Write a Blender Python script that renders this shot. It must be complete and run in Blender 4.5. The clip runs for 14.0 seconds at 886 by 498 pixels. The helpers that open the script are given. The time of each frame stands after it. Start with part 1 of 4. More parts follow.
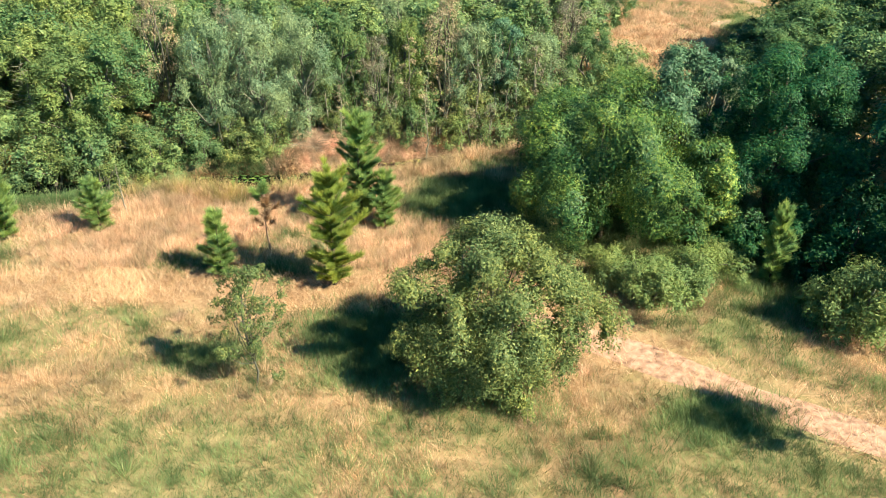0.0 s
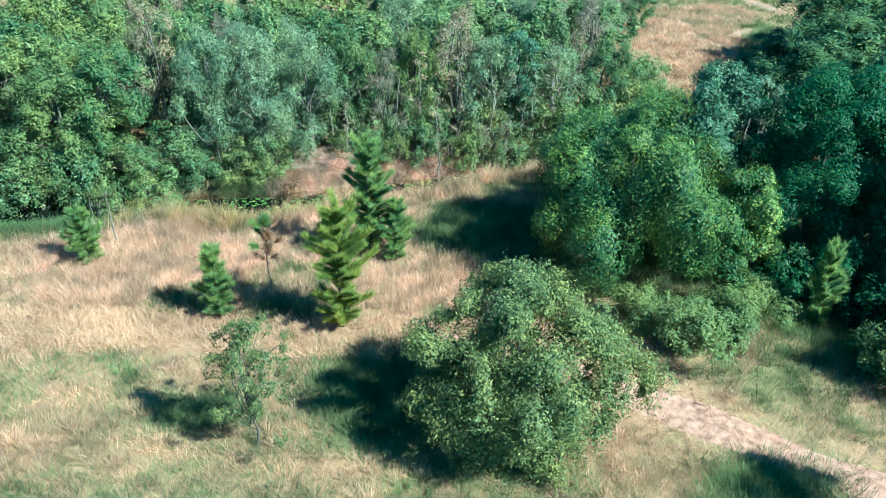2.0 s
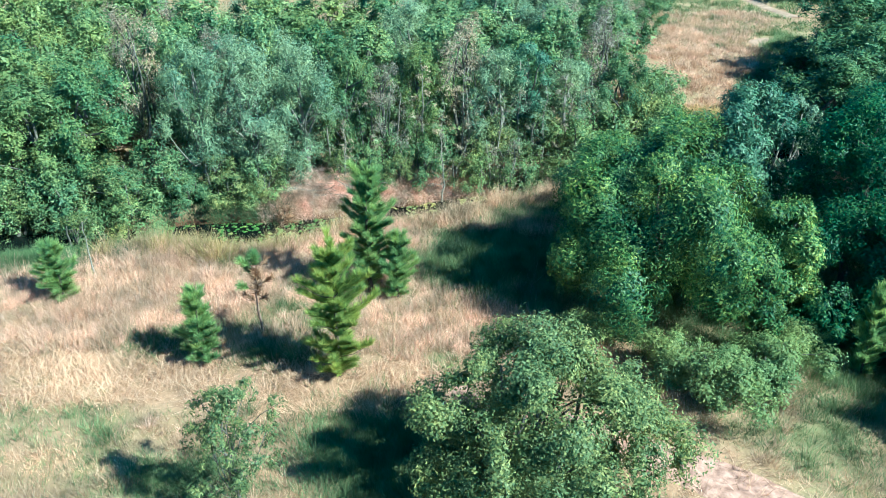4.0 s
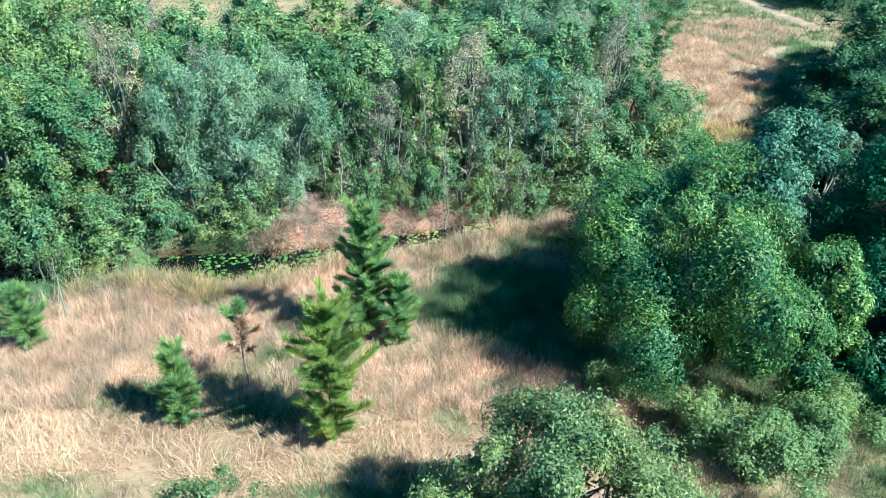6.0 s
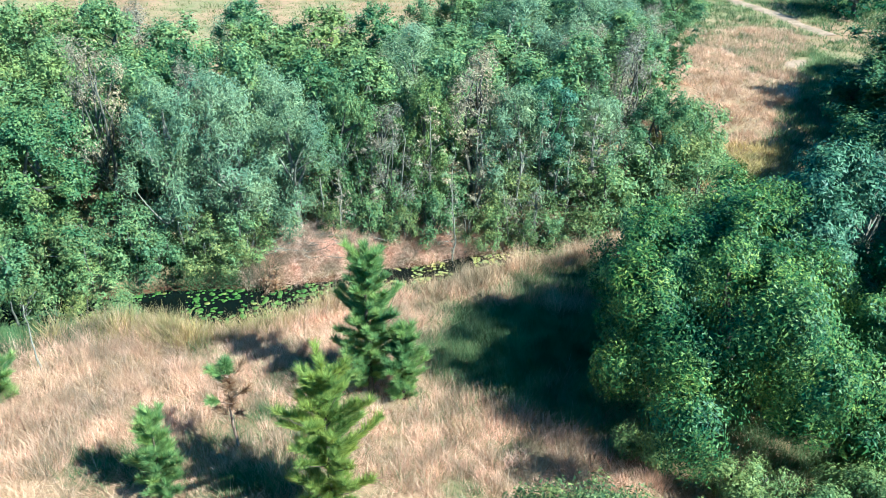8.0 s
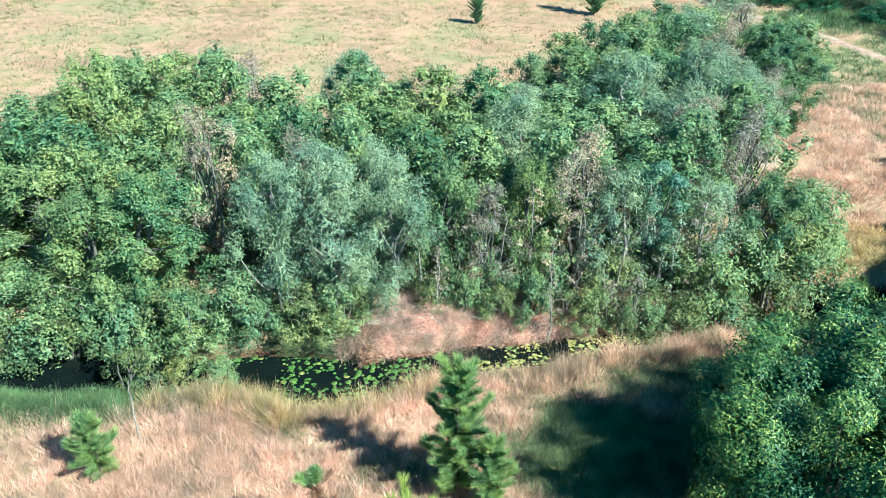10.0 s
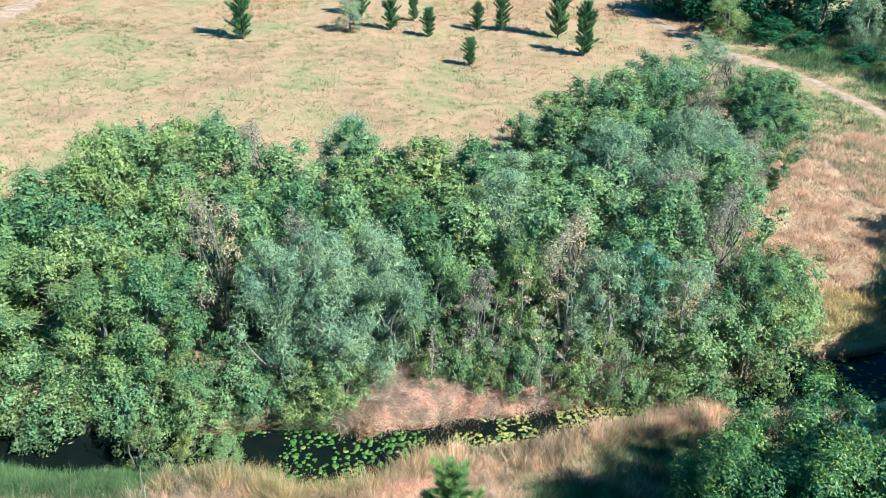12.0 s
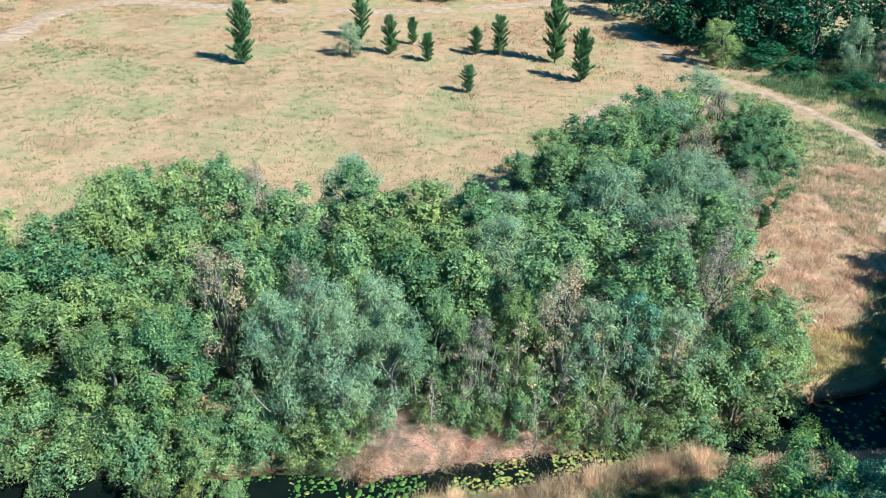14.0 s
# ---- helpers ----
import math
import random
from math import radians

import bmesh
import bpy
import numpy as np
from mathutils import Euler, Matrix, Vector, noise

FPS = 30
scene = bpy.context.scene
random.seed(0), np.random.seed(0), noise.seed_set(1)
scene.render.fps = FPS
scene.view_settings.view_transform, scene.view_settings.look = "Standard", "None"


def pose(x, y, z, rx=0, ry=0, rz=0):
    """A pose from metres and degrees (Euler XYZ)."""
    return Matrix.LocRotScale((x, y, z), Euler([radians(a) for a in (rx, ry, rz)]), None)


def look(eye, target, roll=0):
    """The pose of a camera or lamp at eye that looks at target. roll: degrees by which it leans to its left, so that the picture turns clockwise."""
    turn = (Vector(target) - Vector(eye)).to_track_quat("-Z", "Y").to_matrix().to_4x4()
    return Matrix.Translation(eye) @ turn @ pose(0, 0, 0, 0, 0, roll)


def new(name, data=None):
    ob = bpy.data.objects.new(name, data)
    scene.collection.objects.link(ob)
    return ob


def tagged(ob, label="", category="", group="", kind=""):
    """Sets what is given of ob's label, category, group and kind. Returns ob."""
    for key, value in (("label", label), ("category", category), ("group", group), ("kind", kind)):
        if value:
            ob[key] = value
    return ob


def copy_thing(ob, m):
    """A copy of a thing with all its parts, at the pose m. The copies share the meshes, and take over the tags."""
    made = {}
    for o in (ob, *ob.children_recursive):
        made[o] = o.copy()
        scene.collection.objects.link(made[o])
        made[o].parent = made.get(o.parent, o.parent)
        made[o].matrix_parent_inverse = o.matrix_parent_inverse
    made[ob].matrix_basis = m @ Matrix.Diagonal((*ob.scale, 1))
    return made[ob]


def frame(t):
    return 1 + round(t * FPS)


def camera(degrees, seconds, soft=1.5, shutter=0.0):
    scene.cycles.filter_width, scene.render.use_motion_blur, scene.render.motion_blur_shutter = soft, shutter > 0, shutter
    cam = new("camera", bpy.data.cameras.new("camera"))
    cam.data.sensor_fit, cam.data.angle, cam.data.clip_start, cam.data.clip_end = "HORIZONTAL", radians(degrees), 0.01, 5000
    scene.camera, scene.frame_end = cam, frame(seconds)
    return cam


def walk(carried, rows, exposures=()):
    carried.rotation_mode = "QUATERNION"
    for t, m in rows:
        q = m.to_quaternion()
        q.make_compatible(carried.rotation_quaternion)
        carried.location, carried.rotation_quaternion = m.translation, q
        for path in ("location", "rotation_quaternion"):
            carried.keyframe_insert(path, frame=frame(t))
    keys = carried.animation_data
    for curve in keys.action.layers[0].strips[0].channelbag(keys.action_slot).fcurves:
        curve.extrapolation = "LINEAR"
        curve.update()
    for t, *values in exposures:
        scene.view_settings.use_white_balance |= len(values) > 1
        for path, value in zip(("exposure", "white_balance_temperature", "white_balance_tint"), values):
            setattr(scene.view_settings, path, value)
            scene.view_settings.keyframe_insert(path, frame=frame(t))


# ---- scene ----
cam = camera(55.1, 14.0, soft=0.85)
METRES, EYE, TILT, LEAN, TURN = 22.0, 18.0, -29.0, 0.0, 0.0
ROWS = [
    (0.0, 0.0, 0.0, 0.0, 0.0, 0.0, -0.0),
    (0.5, -0.0087, 0.0305, 0.0151, 0.02, 0.02, -0.02),
    (1.0, -0.0163, 0.0598, 0.0303, 0.03, 0.02, -0.04),
    (1.5, -0.022, 0.0893, 0.0457, 0.04, 0.03, -0.06),
    (2.0, -0.0259, 0.1201, 0.0606, 0.05, 0.03, -0.09),
    (2.5, -0.0287, 0.1516, 0.0753, 0.06, 0.03, -0.1),
    (3.0, -0.0316, 0.1825, 0.0903, 0.05, 0.02, -0.1),
    (5.5, -0.0433, 0.3394, 0.1672, -0.01, -0.0, -0.05),
    (6.0, -0.0455, 0.3686, 0.1837, -0.02, -0.02, -0.06),
    (6.5, -0.0485, 0.3958, 0.1984, -0.03, -0.01, -0.04),
    (7.0, -0.0523, 0.4258, 0.2142, -0.05, -0.02, -0.04),
    (7.5, -0.0565, 0.4563, 0.2303, -0.07, -0.0, -0.03),
    (8.0, -0.061, 0.4872, 0.2452, -0.11, 0.0, -0.03),
    (8.5, -0.0651, 0.5148, 0.2651, 4.0, -0.09, -2.31),
    (9.0, -0.0703, 0.5257, 0.3057, 6.39, -0.2, -3.62),
    (11.5, -0.07, 0.4453, 0.5036, 6.01, -0.19, -3.38),
    (12.0, -0.069, 0.4241, 0.5369, 5.94, -0.17, -3.35),
    (12.5, -0.0677, 0.4024, 0.5693, 5.92, -0.15, -3.33),
    (13.0, -0.067, 0.3804, 0.6023, 5.9, -0.13, -3.31),
    (13.5, -0.0669, 0.3648, 0.6235, 5.88, -0.17, -3.29),
    (14.0, -0.0699, 0.3708, 0.6351, 5.85, -0.15, -3.29),
]
walk(cam, [(t, pose(0, 0, EYE, TILT, LEAN, TURN) @ pose(METRES * x, METRES * y, METRES * z, 90 + pitch, roll, yaw))
           for t, x, y, z, yaw, pitch, roll in ROWS],
     exposures=[(0.0, 1.25, 5800, -16), (0.5, 1.24, 5200, -18), (1.0, 1.20, 4680, -21), (1.5, 1.17, 4310, -23), (2.0, 1.18, 4080, -24), (3.0, 1.22, 4010, -23), (7.0, 1.31, 4090, -19), (8.0, 1.33, 4130, -18), (9.0, 1.44, 4190, -12), (11.5, 1.28, 4390, -11), (14.0, 1.06, 4380, -13)])

# ---- daylight ----
SUN_WAY = Vector((0.872, -0.488, 0.905)).normalized()      # towards the sun
sun_data = bpy.data.lights.new("sun", "SUN")
sun_data.energy, sun_data.angle, sun_data.color = 8.2, radians(0.6), (1.0, 0.80, 0.57)
sun = new("sun", sun_data)
sun.matrix_basis = look(SUN_WAY * 60, (0, 0, 0))
world = bpy.data.worlds.new("world")
world.use_nodes = True
scene.world = world
sky = world.node_tree.nodes.new("ShaderNodeTexSky")
sky.sky_type, sky.sun_disc = "NISHITA", False
sky.ozone_density = 4.0
sky.sun_elevation, sky.sun_rotation = math.asin(SUN_WAY.z), math.atan2(SUN_WAY.x, SUN_WAY.y)
clear = world.node_tree.nodes.new("ShaderNodeMix")       # the deep blue of a dry, clear sky
clear.data_type, clear.blend_type = "RGBA", "MULTIPLY"
clear.inputs[0].default_value, clear.inputs[7].default_value = 1.0, (0.40, 1.13, 1.27, 1)
world.node_tree.links.new(sky.outputs[0], clear.inputs[6])
world.node_tree.links.new(clear.outputs[2], world.node_tree.nodes["Background"].inputs[0])
world.node_tree.nodes["Background"].inputs[1].default_value = 0.053


# ---- materials ----
def material(name):
    m = bpy.data.materials.new(name)
    m.use_nodes = True
    return m, m.node_tree.nodes, m.node_tree.links, m.node_tree.nodes["Principled BSDF"]


def ramp(nodes, *stops):
    r = nodes.new("ShaderNodeValToRGB")
    while len(r.color_ramp.elements) < len(stops):
        r.color_ramp.elements.new(0.5)
    for e, (at, c) in zip(r.color_ramp.elements, stops):
        e.position, e.color = at, (*c, 1)
    return r


def noise_at(nodes, links, scale, detail=3.0, stretch=None):
    geo = nodes.new("ShaderNodeNewGeometry")
    n = nodes.new("ShaderNodeTexNoise")
    n.inputs["Scale"].default_value, n.inputs["Detail"].default_value = scale, detail
    if stretch:
        mp = nodes.new("ShaderNodeMapping")
        mp.inputs["Scale"].default_value = stretch
        links.new(geo.outputs["Position"], mp.inputs[0])
        links.new(mp.outputs[0], n.inputs["Vector"])
    else:
        links.new(geo.outputs["Position"], n.inputs["Vector"])
    return n


def blend(nodes, links, kind, fac, a, b):
    n = nodes.new("ShaderNodeMix")
    n.data_type, n.blend_type = "RGBA", kind
    for value, sock in ((fac, n.inputs[0]), (a, n.inputs[6]), (b, n.inputs[7])):
        if isinstance(value, (int, float)):
            sock.default_value = value
        elif isinstance(value, tuple):
            sock.default_value = (*value, 1)
        else:
            links.new(value, sock)
    return n.outputs[2]


def leaf_material(name, dark, mid, light, glow=0.25, rough=0.5, vary=0.25, patch=0.55, spec=0.22, low=(0.80, 0.86, 0.90), high=(1.24, 1.14, 0.96), clump=0.0):
    """Leaves or blades: colour by leaf, by plant, by patch and by clump, with light passing through."""
    m, nodes, links, bsdf = material(name)
    geo = nodes.new("ShaderNodeNewGeometry")
    r = ramp(nodes, (0.0, dark), (0.5, mid), (1.0, light))
    links.new(geo.outputs["Random Per Island"], r.inputs[0])
    n = noise_at(nodes, links, patch)
    r2 = ramp(nodes, (0.36, low), (0.64, high))
    links.new(n.outputs[0], r2.inputs[0])
    c = blend(nodes, links, "MULTIPLY", 1.0, r.outputs[0], r2.outputs[0])
    if clump:
        n2 = noise_at(nodes, links, clump, 2.0)
        r4 = ramp(nodes, (0.39, (0.60, 0.66, 0.62)), (0.61, (1.24, 1.22, 1.18)))
        links.new(n2.outputs[0], r4.inputs[0])
        c = blend(nodes, links, "MULTIPLY", 1.0, c, r4.outputs[0])
    info = nodes.new("ShaderNodeObjectInfo")
    r3 = ramp(nodes, (0.0, (1 - vary, 1 - vary * 0.8, 1 - vary)), (0.5, (1.0, 1.0, 1.0)), (1.0, (1 + vary * 1.1, 1 + vary * 0.8, 1 + vary * 0.2)))
    links.new(info.outputs["Random"], r3.inputs[0])
    c = blend(nodes, links, "MULTIPLY", 1.0, c, r3.outputs[0])
    links.new(c, bsdf.inputs["Base Color"])
    bsdf.inputs["Roughness"].default_value = rough
    bsdf.inputs["Specular IOR Level"].default_value = spec
    tr = nodes.new("ShaderNodeBsdfTranslucent")
    links.new(c, tr.inputs[0])
    mx = nodes.new("ShaderNodeMixShader")
    mx.inputs[0].default_value = glow
    links.new(bsdf.outputs[0], mx.inputs[1])
    links.new(tr.outputs[0], mx.inputs[2])
    links.new(mx.outputs[0], nodes["Material Output"].inputs[0])
    return m


def bark_material(name, dark, light):
    m, nodes, links, bsdf = material(name)
    n = noise_at(nodes, links, 9.0, 5.0, (1, 1, 0.25))
    r = ramp(nodes, (0.3, dark), (0.7, light))
    links.new(n.outputs[0], r.inputs[0])
    links.new(r.outputs[0], bsdf.inputs["Base Color"])
    bsdf.inputs["Roughness"].default_value = 0.85
    b = nodes.new("ShaderNodeBump")
    b.inputs["Strength"].default_value, b.inputs["Distance"].default_value = 0.5, 0.02
    links.new(n.outputs[0], b.inputs["Height"])
    links.new(b.outputs[0], bsdf.inputs["Normal"])
    return m


def ground_material():
    m, nodes, links, bsdf = material("ground_thatch")
    big = noise_at(nodes, links, 0.16, 4.0)
    r = ramp(nodes, (0.34, (0.235, 0.145, 0.088)), (0.5, (0.285, 0.180, 0.108)), (0.64, (0.22, 0.172, 0.090)))
    links.new(big.outputs[0], r.inputs[0])
    fine = noise_at(nodes, links, 5.0, 8.0)
    r2 = ramp(nodes, (0.3, (0.86, 0.86, 0.86)), (0.7, (1.10, 1.09, 1.08)))
    links.new(fine.outputs[0], r2.inputs[0])
    tuft = noise_at(nodes, links, 0.9, 3.0)
    r3 = ramp(nodes, (0.36, (0.82, 0.92, 0.80)), (0.5, (1.0, 1.0, 1.0)), (0.64, (1.10, 1.06, 1.06)))
    links.new(tuft.outputs[0], r3.inputs[0])
    c = blend(nodes, links, "MULTIPLY", 1.0, r.outputs[0], r2.outputs[0])
    c = blend(nodes, links, "MULTIPLY", 1.0, c, r3.outputs[0])
    # bare red-brown earth low on the banks of the pond
    geo = nodes.new("ShaderNodeNewGeometry")
    sep = nodes.new("ShaderNodeSeparateXYZ")
    links.new(geo.outputs["Position"], sep.inputs[0])
    low = nodes.new("ShaderNodeMapRange")
    low.inputs[1].default_value, low.inputs[2].default_value = 0.30, 0.10
    links.new(sep.outputs[2], low.inputs[0])
    c = blend(nodes, links, "MIX", low.outputs[0], c, (0.09, 0.042, 0.024))
    links.new(c, bsdf.inputs["Base Color"])
    bsdf.inputs["Roughness"].default_value = 0.95
    bsdf.inputs["Specular IOR Level"].default_value = 0.12
    b = nodes.new("ShaderNodeBump")
    b.inputs["Strength"].default_value, b.inputs["Distance"].default_value = 0.5, 0.10
    links.new(fine.outputs[0], b.inputs["Height"])
    links.new(b.outputs[0], bsdf.inputs["Normal"])
    return m


def track_material(name, dark, mid, light, scale=3.0):
    m, nodes, links, bsdf = material(name)
    n = noise_at(nodes, links, scale, 8.0)
    r = ramp(nodes, (0.3, dark), (0.5, mid), (0.7, light))
    links.new(n.outputs[0], r.inputs[0])
    links.new(r.outputs[0], bsdf.inputs["Base Color"])
    bsdf.inputs["Roughness"].default_value = 0.95
    b = nodes.new("ShaderNodeBump")
    b.inputs["Strength"].default_value, b.inputs["Distance"].default_value = 0.8, 0.08
    links.new(n.outputs[0], b.inputs["Height"])
    links.new(b.outputs[0], bsdf.inputs["Normal"])
    return m


def water_material():
    m, nodes, links, bsdf = material("pond_water")
    n = noise_at(nodes, links, 0.8, 3.0)
    r = ramp(nodes, (0.35, (0.003, 0.005, 0.005)), (0.7, (0.006, 0.008, 0.006)))
    links.new(n.outputs[0], r.inputs[0])
    links.new(r.outputs[0], bsdf.inputs["Base Color"])
    bsdf.inputs["Roughness"].default_value, bsdf.inputs["IOR"].default_value = 0.03, 1.33
    bsdf.inputs["Specular IOR Level"].default_value = 0.12
    w = noise_at(nodes, links, 6.0, 2.0)
    b = nodes.new("ShaderNodeBump")
    b.inputs["Strength"].default_value, b.inputs["Distance"].default_value = 0.05, 0.02
    links.new(w.outputs[0], b.inputs["Height"])
    links.new(b.outputs[0], bsdf.inputs["Normal"])
    return m


GROUND = ground_material()
STRAW_TRACK = track_material("trampled_straw", (0.17, 0.088, 0.062), (0.31, 0.172, 0.126), (0.42, 0.248, 0.188), 4.0)
SAND = track_material("pale_sand", (0.16, 0.095, 0.060), (0.255, 0.160, 0.106), (0.325, 0.212, 0.146), 1.5)
WATER = water_material()
DRY = leaf_material("dry_grass", (0.31, 0.178, 0.112), (0.49, 0.312, 0.208), (0.64, 0.445, 0.325), 0.35, 0.7, 0.0, 0.35, 0.2, (0.70, 0.73, 0.71), (1.26, 1.22, 1.18), clump=1.3)
STRAW = leaf_material("pale_straw", (0.36, 0.216, 0.129), (0.55, 0.348, 0.224), (0.7, 0.47, 0.327), 0.3, 0.7, 0.0, 0.5, 0.2, (0.8, 0.8, 0.8), (1.15, 1.14, 1.12))
FAR_DRY = leaf_material("far_dry_grass", (0.365, 0.195, 0.112), (0.468, 0.254, 0.150), (0.560, 0.318, 0.194), 0.5, 0.7, 0.0, 0.10, 0.05, (0.86, 0.92, 0.86), (1.10, 1.05, 1.06), clump=0.75)
PINK = leaf_material("pinkish_dry_grass", (0.41, 0.235, 0.172), (0.61, 0.375, 0.285), (0.74, 0.49, 0.39), 0.35, 0.7, 0.0, 0.4, 0.2, (0.78, 0.80, 0.78), (1.2, 1.18, 1.16), clump=1.3)
GREEN = leaf_material("green_grass", (0.092, 0.132, 0.052), (0.160, 0.198, 0.082), (0.265, 0.275, 0.140), 0.35, 0.6, 0.0, 0.35, 0.25, (0.78, 0.80, 0.78), (1.18, 1.16, 1.14), clump=1.3)
FAR_GREEN = leaf_material("far_green_grass", (0.150, 0.160, 0.066), (0.205, 0.208, 0.086), (0.275, 0.262, 0.114), 0.5, 0.6, 0.0, 0.12, 0.05, (0.86, 0.9, 0.88), (1.12, 1.08, 1.06), clump=0.75)
REED = leaf_material("yellow_reed", (0.235, 0.165, 0.062), (0.395, 0.280, 0.118), (0.530, 0.385, 0.190), 0.3, 0.6, 0.0, 0.5, 0.25, (0.70, 0.78, 0.70), (1.2, 1.16, 1.14), clump=1.2)
LEAF_MID = leaf_material("mid_green_leaves", (0.086, 0.140, 0.066), (0.147, 0.213, 0.096), (0.256, 0.293, 0.124), 0.34, vary=0.18)
LEAF_FOREST = leaf_material("forest_green_leaves", (0.048, 0.097, 0.047), (0.087, 0.147, 0.065), (0.166, 0.212, 0.086), 0.3, vary=0.18)
# green lowered below the leaves' own tone, so shaded trees go nearly black
LEAF_SHADED = leaf_material("shade_darkened_leaves", (0.012, 0.055, 0.032), (0.022, 0.078, 0.040), (0.066, 0.135, 0.048), 0.35)
# wide patch range paints sunlit yellow lobes and teal shaded gaps into the colour
LEAF_BROAD = leaf_material("glossy_broad_leaves", (0.020, 0.062, 0.028), (0.070, 0.134, 0.046), (0.225, 0.275, 0.084), 0.2, 0.48, 0.2, 0.5, 0.22, (0.52, 0.66, 0.72), (1.6, 1.35, 0.88))
LEAF_LIME = leaf_material("yellow_green_leaves", (0.108, 0.158, 0.060), (0.170, 0.217, 0.082), (0.250, 0.277, 0.104), 0.34, vary=0.18)
LEAF_OLIVE = leaf_material("olive_leaves", (0.064, 0.096, 0.042), (0.130, 0.164, 0.068), (0.265, 0.278, 0.110), 0.4)
LEAF_PALE = leaf_material("grey_green_leaves", (0.118, 0.165, 0.104), (0.188, 0.246, 0.154), (0.292, 0.338, 0.200), 0.34, vary=0.15)
LEAF_BLUE = leaf_material("blue_green_leaves", (0.040, 0.085, 0.052), (0.078, 0.140, 0.086), (0.165, 0.240, 0.150), 0.25, 0.45, 0.1)
LEAF_BROWN = leaf_material("browning_leaves", (0.150, 0.118, 0.090), (0.262, 0.208, 0.160), (0.375, 0.310, 0.240), 0.4, high=(1.25, 1.2, 1.08))
NEEDLE = leaf_material("pine_needles", (0.150, 0.232, 0.090), (0.285, 0.385, 0.145), (0.440, 0.510, 0.215), 0.58, 0.5, 0.15, 1.2)
NEEDLE_FAR = leaf_material("dark_pine_needles", (0.058, 0.119, 0.0546), (0.109, 0.196, 0.0845), (0.217, 0.308, 0.13), 0.45, 0.5, 0.15, 1.2)
NEEDLE_LIME = leaf_material("young_pine_needles", (0.180, 0.240, 0.060), (0.340, 0.395, 0.098), (0.500, 0.520, 0.155), 0.58, 0.5, 0.1, 1.2)
NEEDLE_DEAD = leaf_material("dead_pine_needles", (0.124, 0.062, 0.0372), (0.223, 0.124, 0.0744), (0.298, 0.192, 0.124), 0.2, 0.7, 0.0, 1.2)
BARK = bark_material("grey_bark", (0.045, 0.036, 0.027), (0.135, 0.117, 0.0945))
BARK_PALE = bark_material("pale_bark", (0.115, 0.098, 0.078), (0.25, 0.215, 0.175))
BARK_RED = bark_material("reddish_dry_bark", (0.15, 0.085, 0.06), (0.30, 0.19, 0.145))
BANK_STRAW = leaf_material("bleached_pink_straw", (0.45, 0.275, 0.21), (0.60, 0.395, 0.315), (0.72, 0.51, 0.42), 0.3, 0.7, 0.0, 0.5, 0.2, (0.8, 0.8, 0.8), (1.12, 1.1, 1.1), clump=1.5)
RANK = leaf_material("rank_green_growth", (0.050, 0.096, 0.044), (0.088, 0.142, 0.060), (0.155, 0.195, 0.085), 0.35, 0.6, 0.0, 0.35, 0.2, clump=0.8)
BARK_DARK = bark_material("pine_bark", (0.027, 0.018, 0.0135), (0.09, 0.0585, 0.0405))
PAD_GREEN = leaf_material("lily_pad_green", (0.0434, 0.0868, 0.0186), (0.0682, 0.124, 0.0279), (0.112, 0.167, 0.0434), 0.1, 0.35, 0.2, 2.0)
PAD_YELLOW = leaf_material("lily_pad_yellow", (0.161, 0.167, 0.0372), (0.236, 0.223, 0.062), (0.31, 0.279, 0.112), 0.1, 0.35, 0.2, 2.0)


# ---- mesh helpers ----
def mesh_of(name, verts, faces, mat):
    """A mesh from arrays: verts (n, 3), faces (m, k) or a list of such."""
    me = bpy.data.meshes.new(name)
    groups = faces if isinstance(faces, list) else [faces]
    groups = [np.asarray(f, dtype=np.int32) for f in groups if len(f)]
    verts = np.asarray(verts, dtype=np.float32)
    me.vertices.add(len(verts))
    me.vertices.foreach_set("co", verts.ravel())
    loops = np.concatenate([f.ravel() for f in groups])
    sizes = np.concatenate([np.full(len(f), f.shape[1], dtype=np.int32) for f in groups])
    me.loops.add(len(loops))
    me.loops.foreach_set("vertex_index", loops)
    me.polygons.add(len(sizes))
    me.polygons.foreach_set("loop_start", np.concatenate([[0], np.cumsum(sizes)[:-1]]).astype(np.int32))
    me.update(calc_edges=True)
    me.validate()
    me.materials.append(mat)
    return me


def part(name, me, parent, label=""):
    ob = new(name, me)
    ob.parent = parent
    return tagged(ob, label)


def unit(v):
    return v / np.maximum(np.linalg.norm(v, axis=-1, keepdims=True), 1e-6)


def tube(points, radii, sides=6):
    """A tapered tube along points, closed at its tip."""
    p = np.asarray(points, dtype=float)
    d = unit(np.gradient(p, axis=0))
    ref = np.where(np.abs(d[:, 2:3]) > 0.9, np.array([[1.0, 0, 0]]), np.array([[0, 0, 1.0]]))
    u = unit(np.cross(d, ref))
    w = np.cross(d, u)
    a = np.linspace(0, 2 * np.pi, sides, endpoint=False)
    ring = u[:, None] * np.cos(a)[None, :, None] + w[:, None] * np.sin(a)[None, :, None]
    v = (p[:, None] + ring * np.asarray(radii)[:, None, None]).reshape(-1, 3)
    i, j = np.meshgrid(np.arange(len(p) - 1), np.arange(sides), indexing="ij")
    j2 = (j + 1) % sides
    f = np.stack([i * sides + j, i * sides + j2, (i + 1) * sides + j2, (i + 1) * sides + j], -1).reshape(-1, 4)
    cap = np.array([[len(v) - sides + k for k in range(sides)]])
    return v, [f, cap]


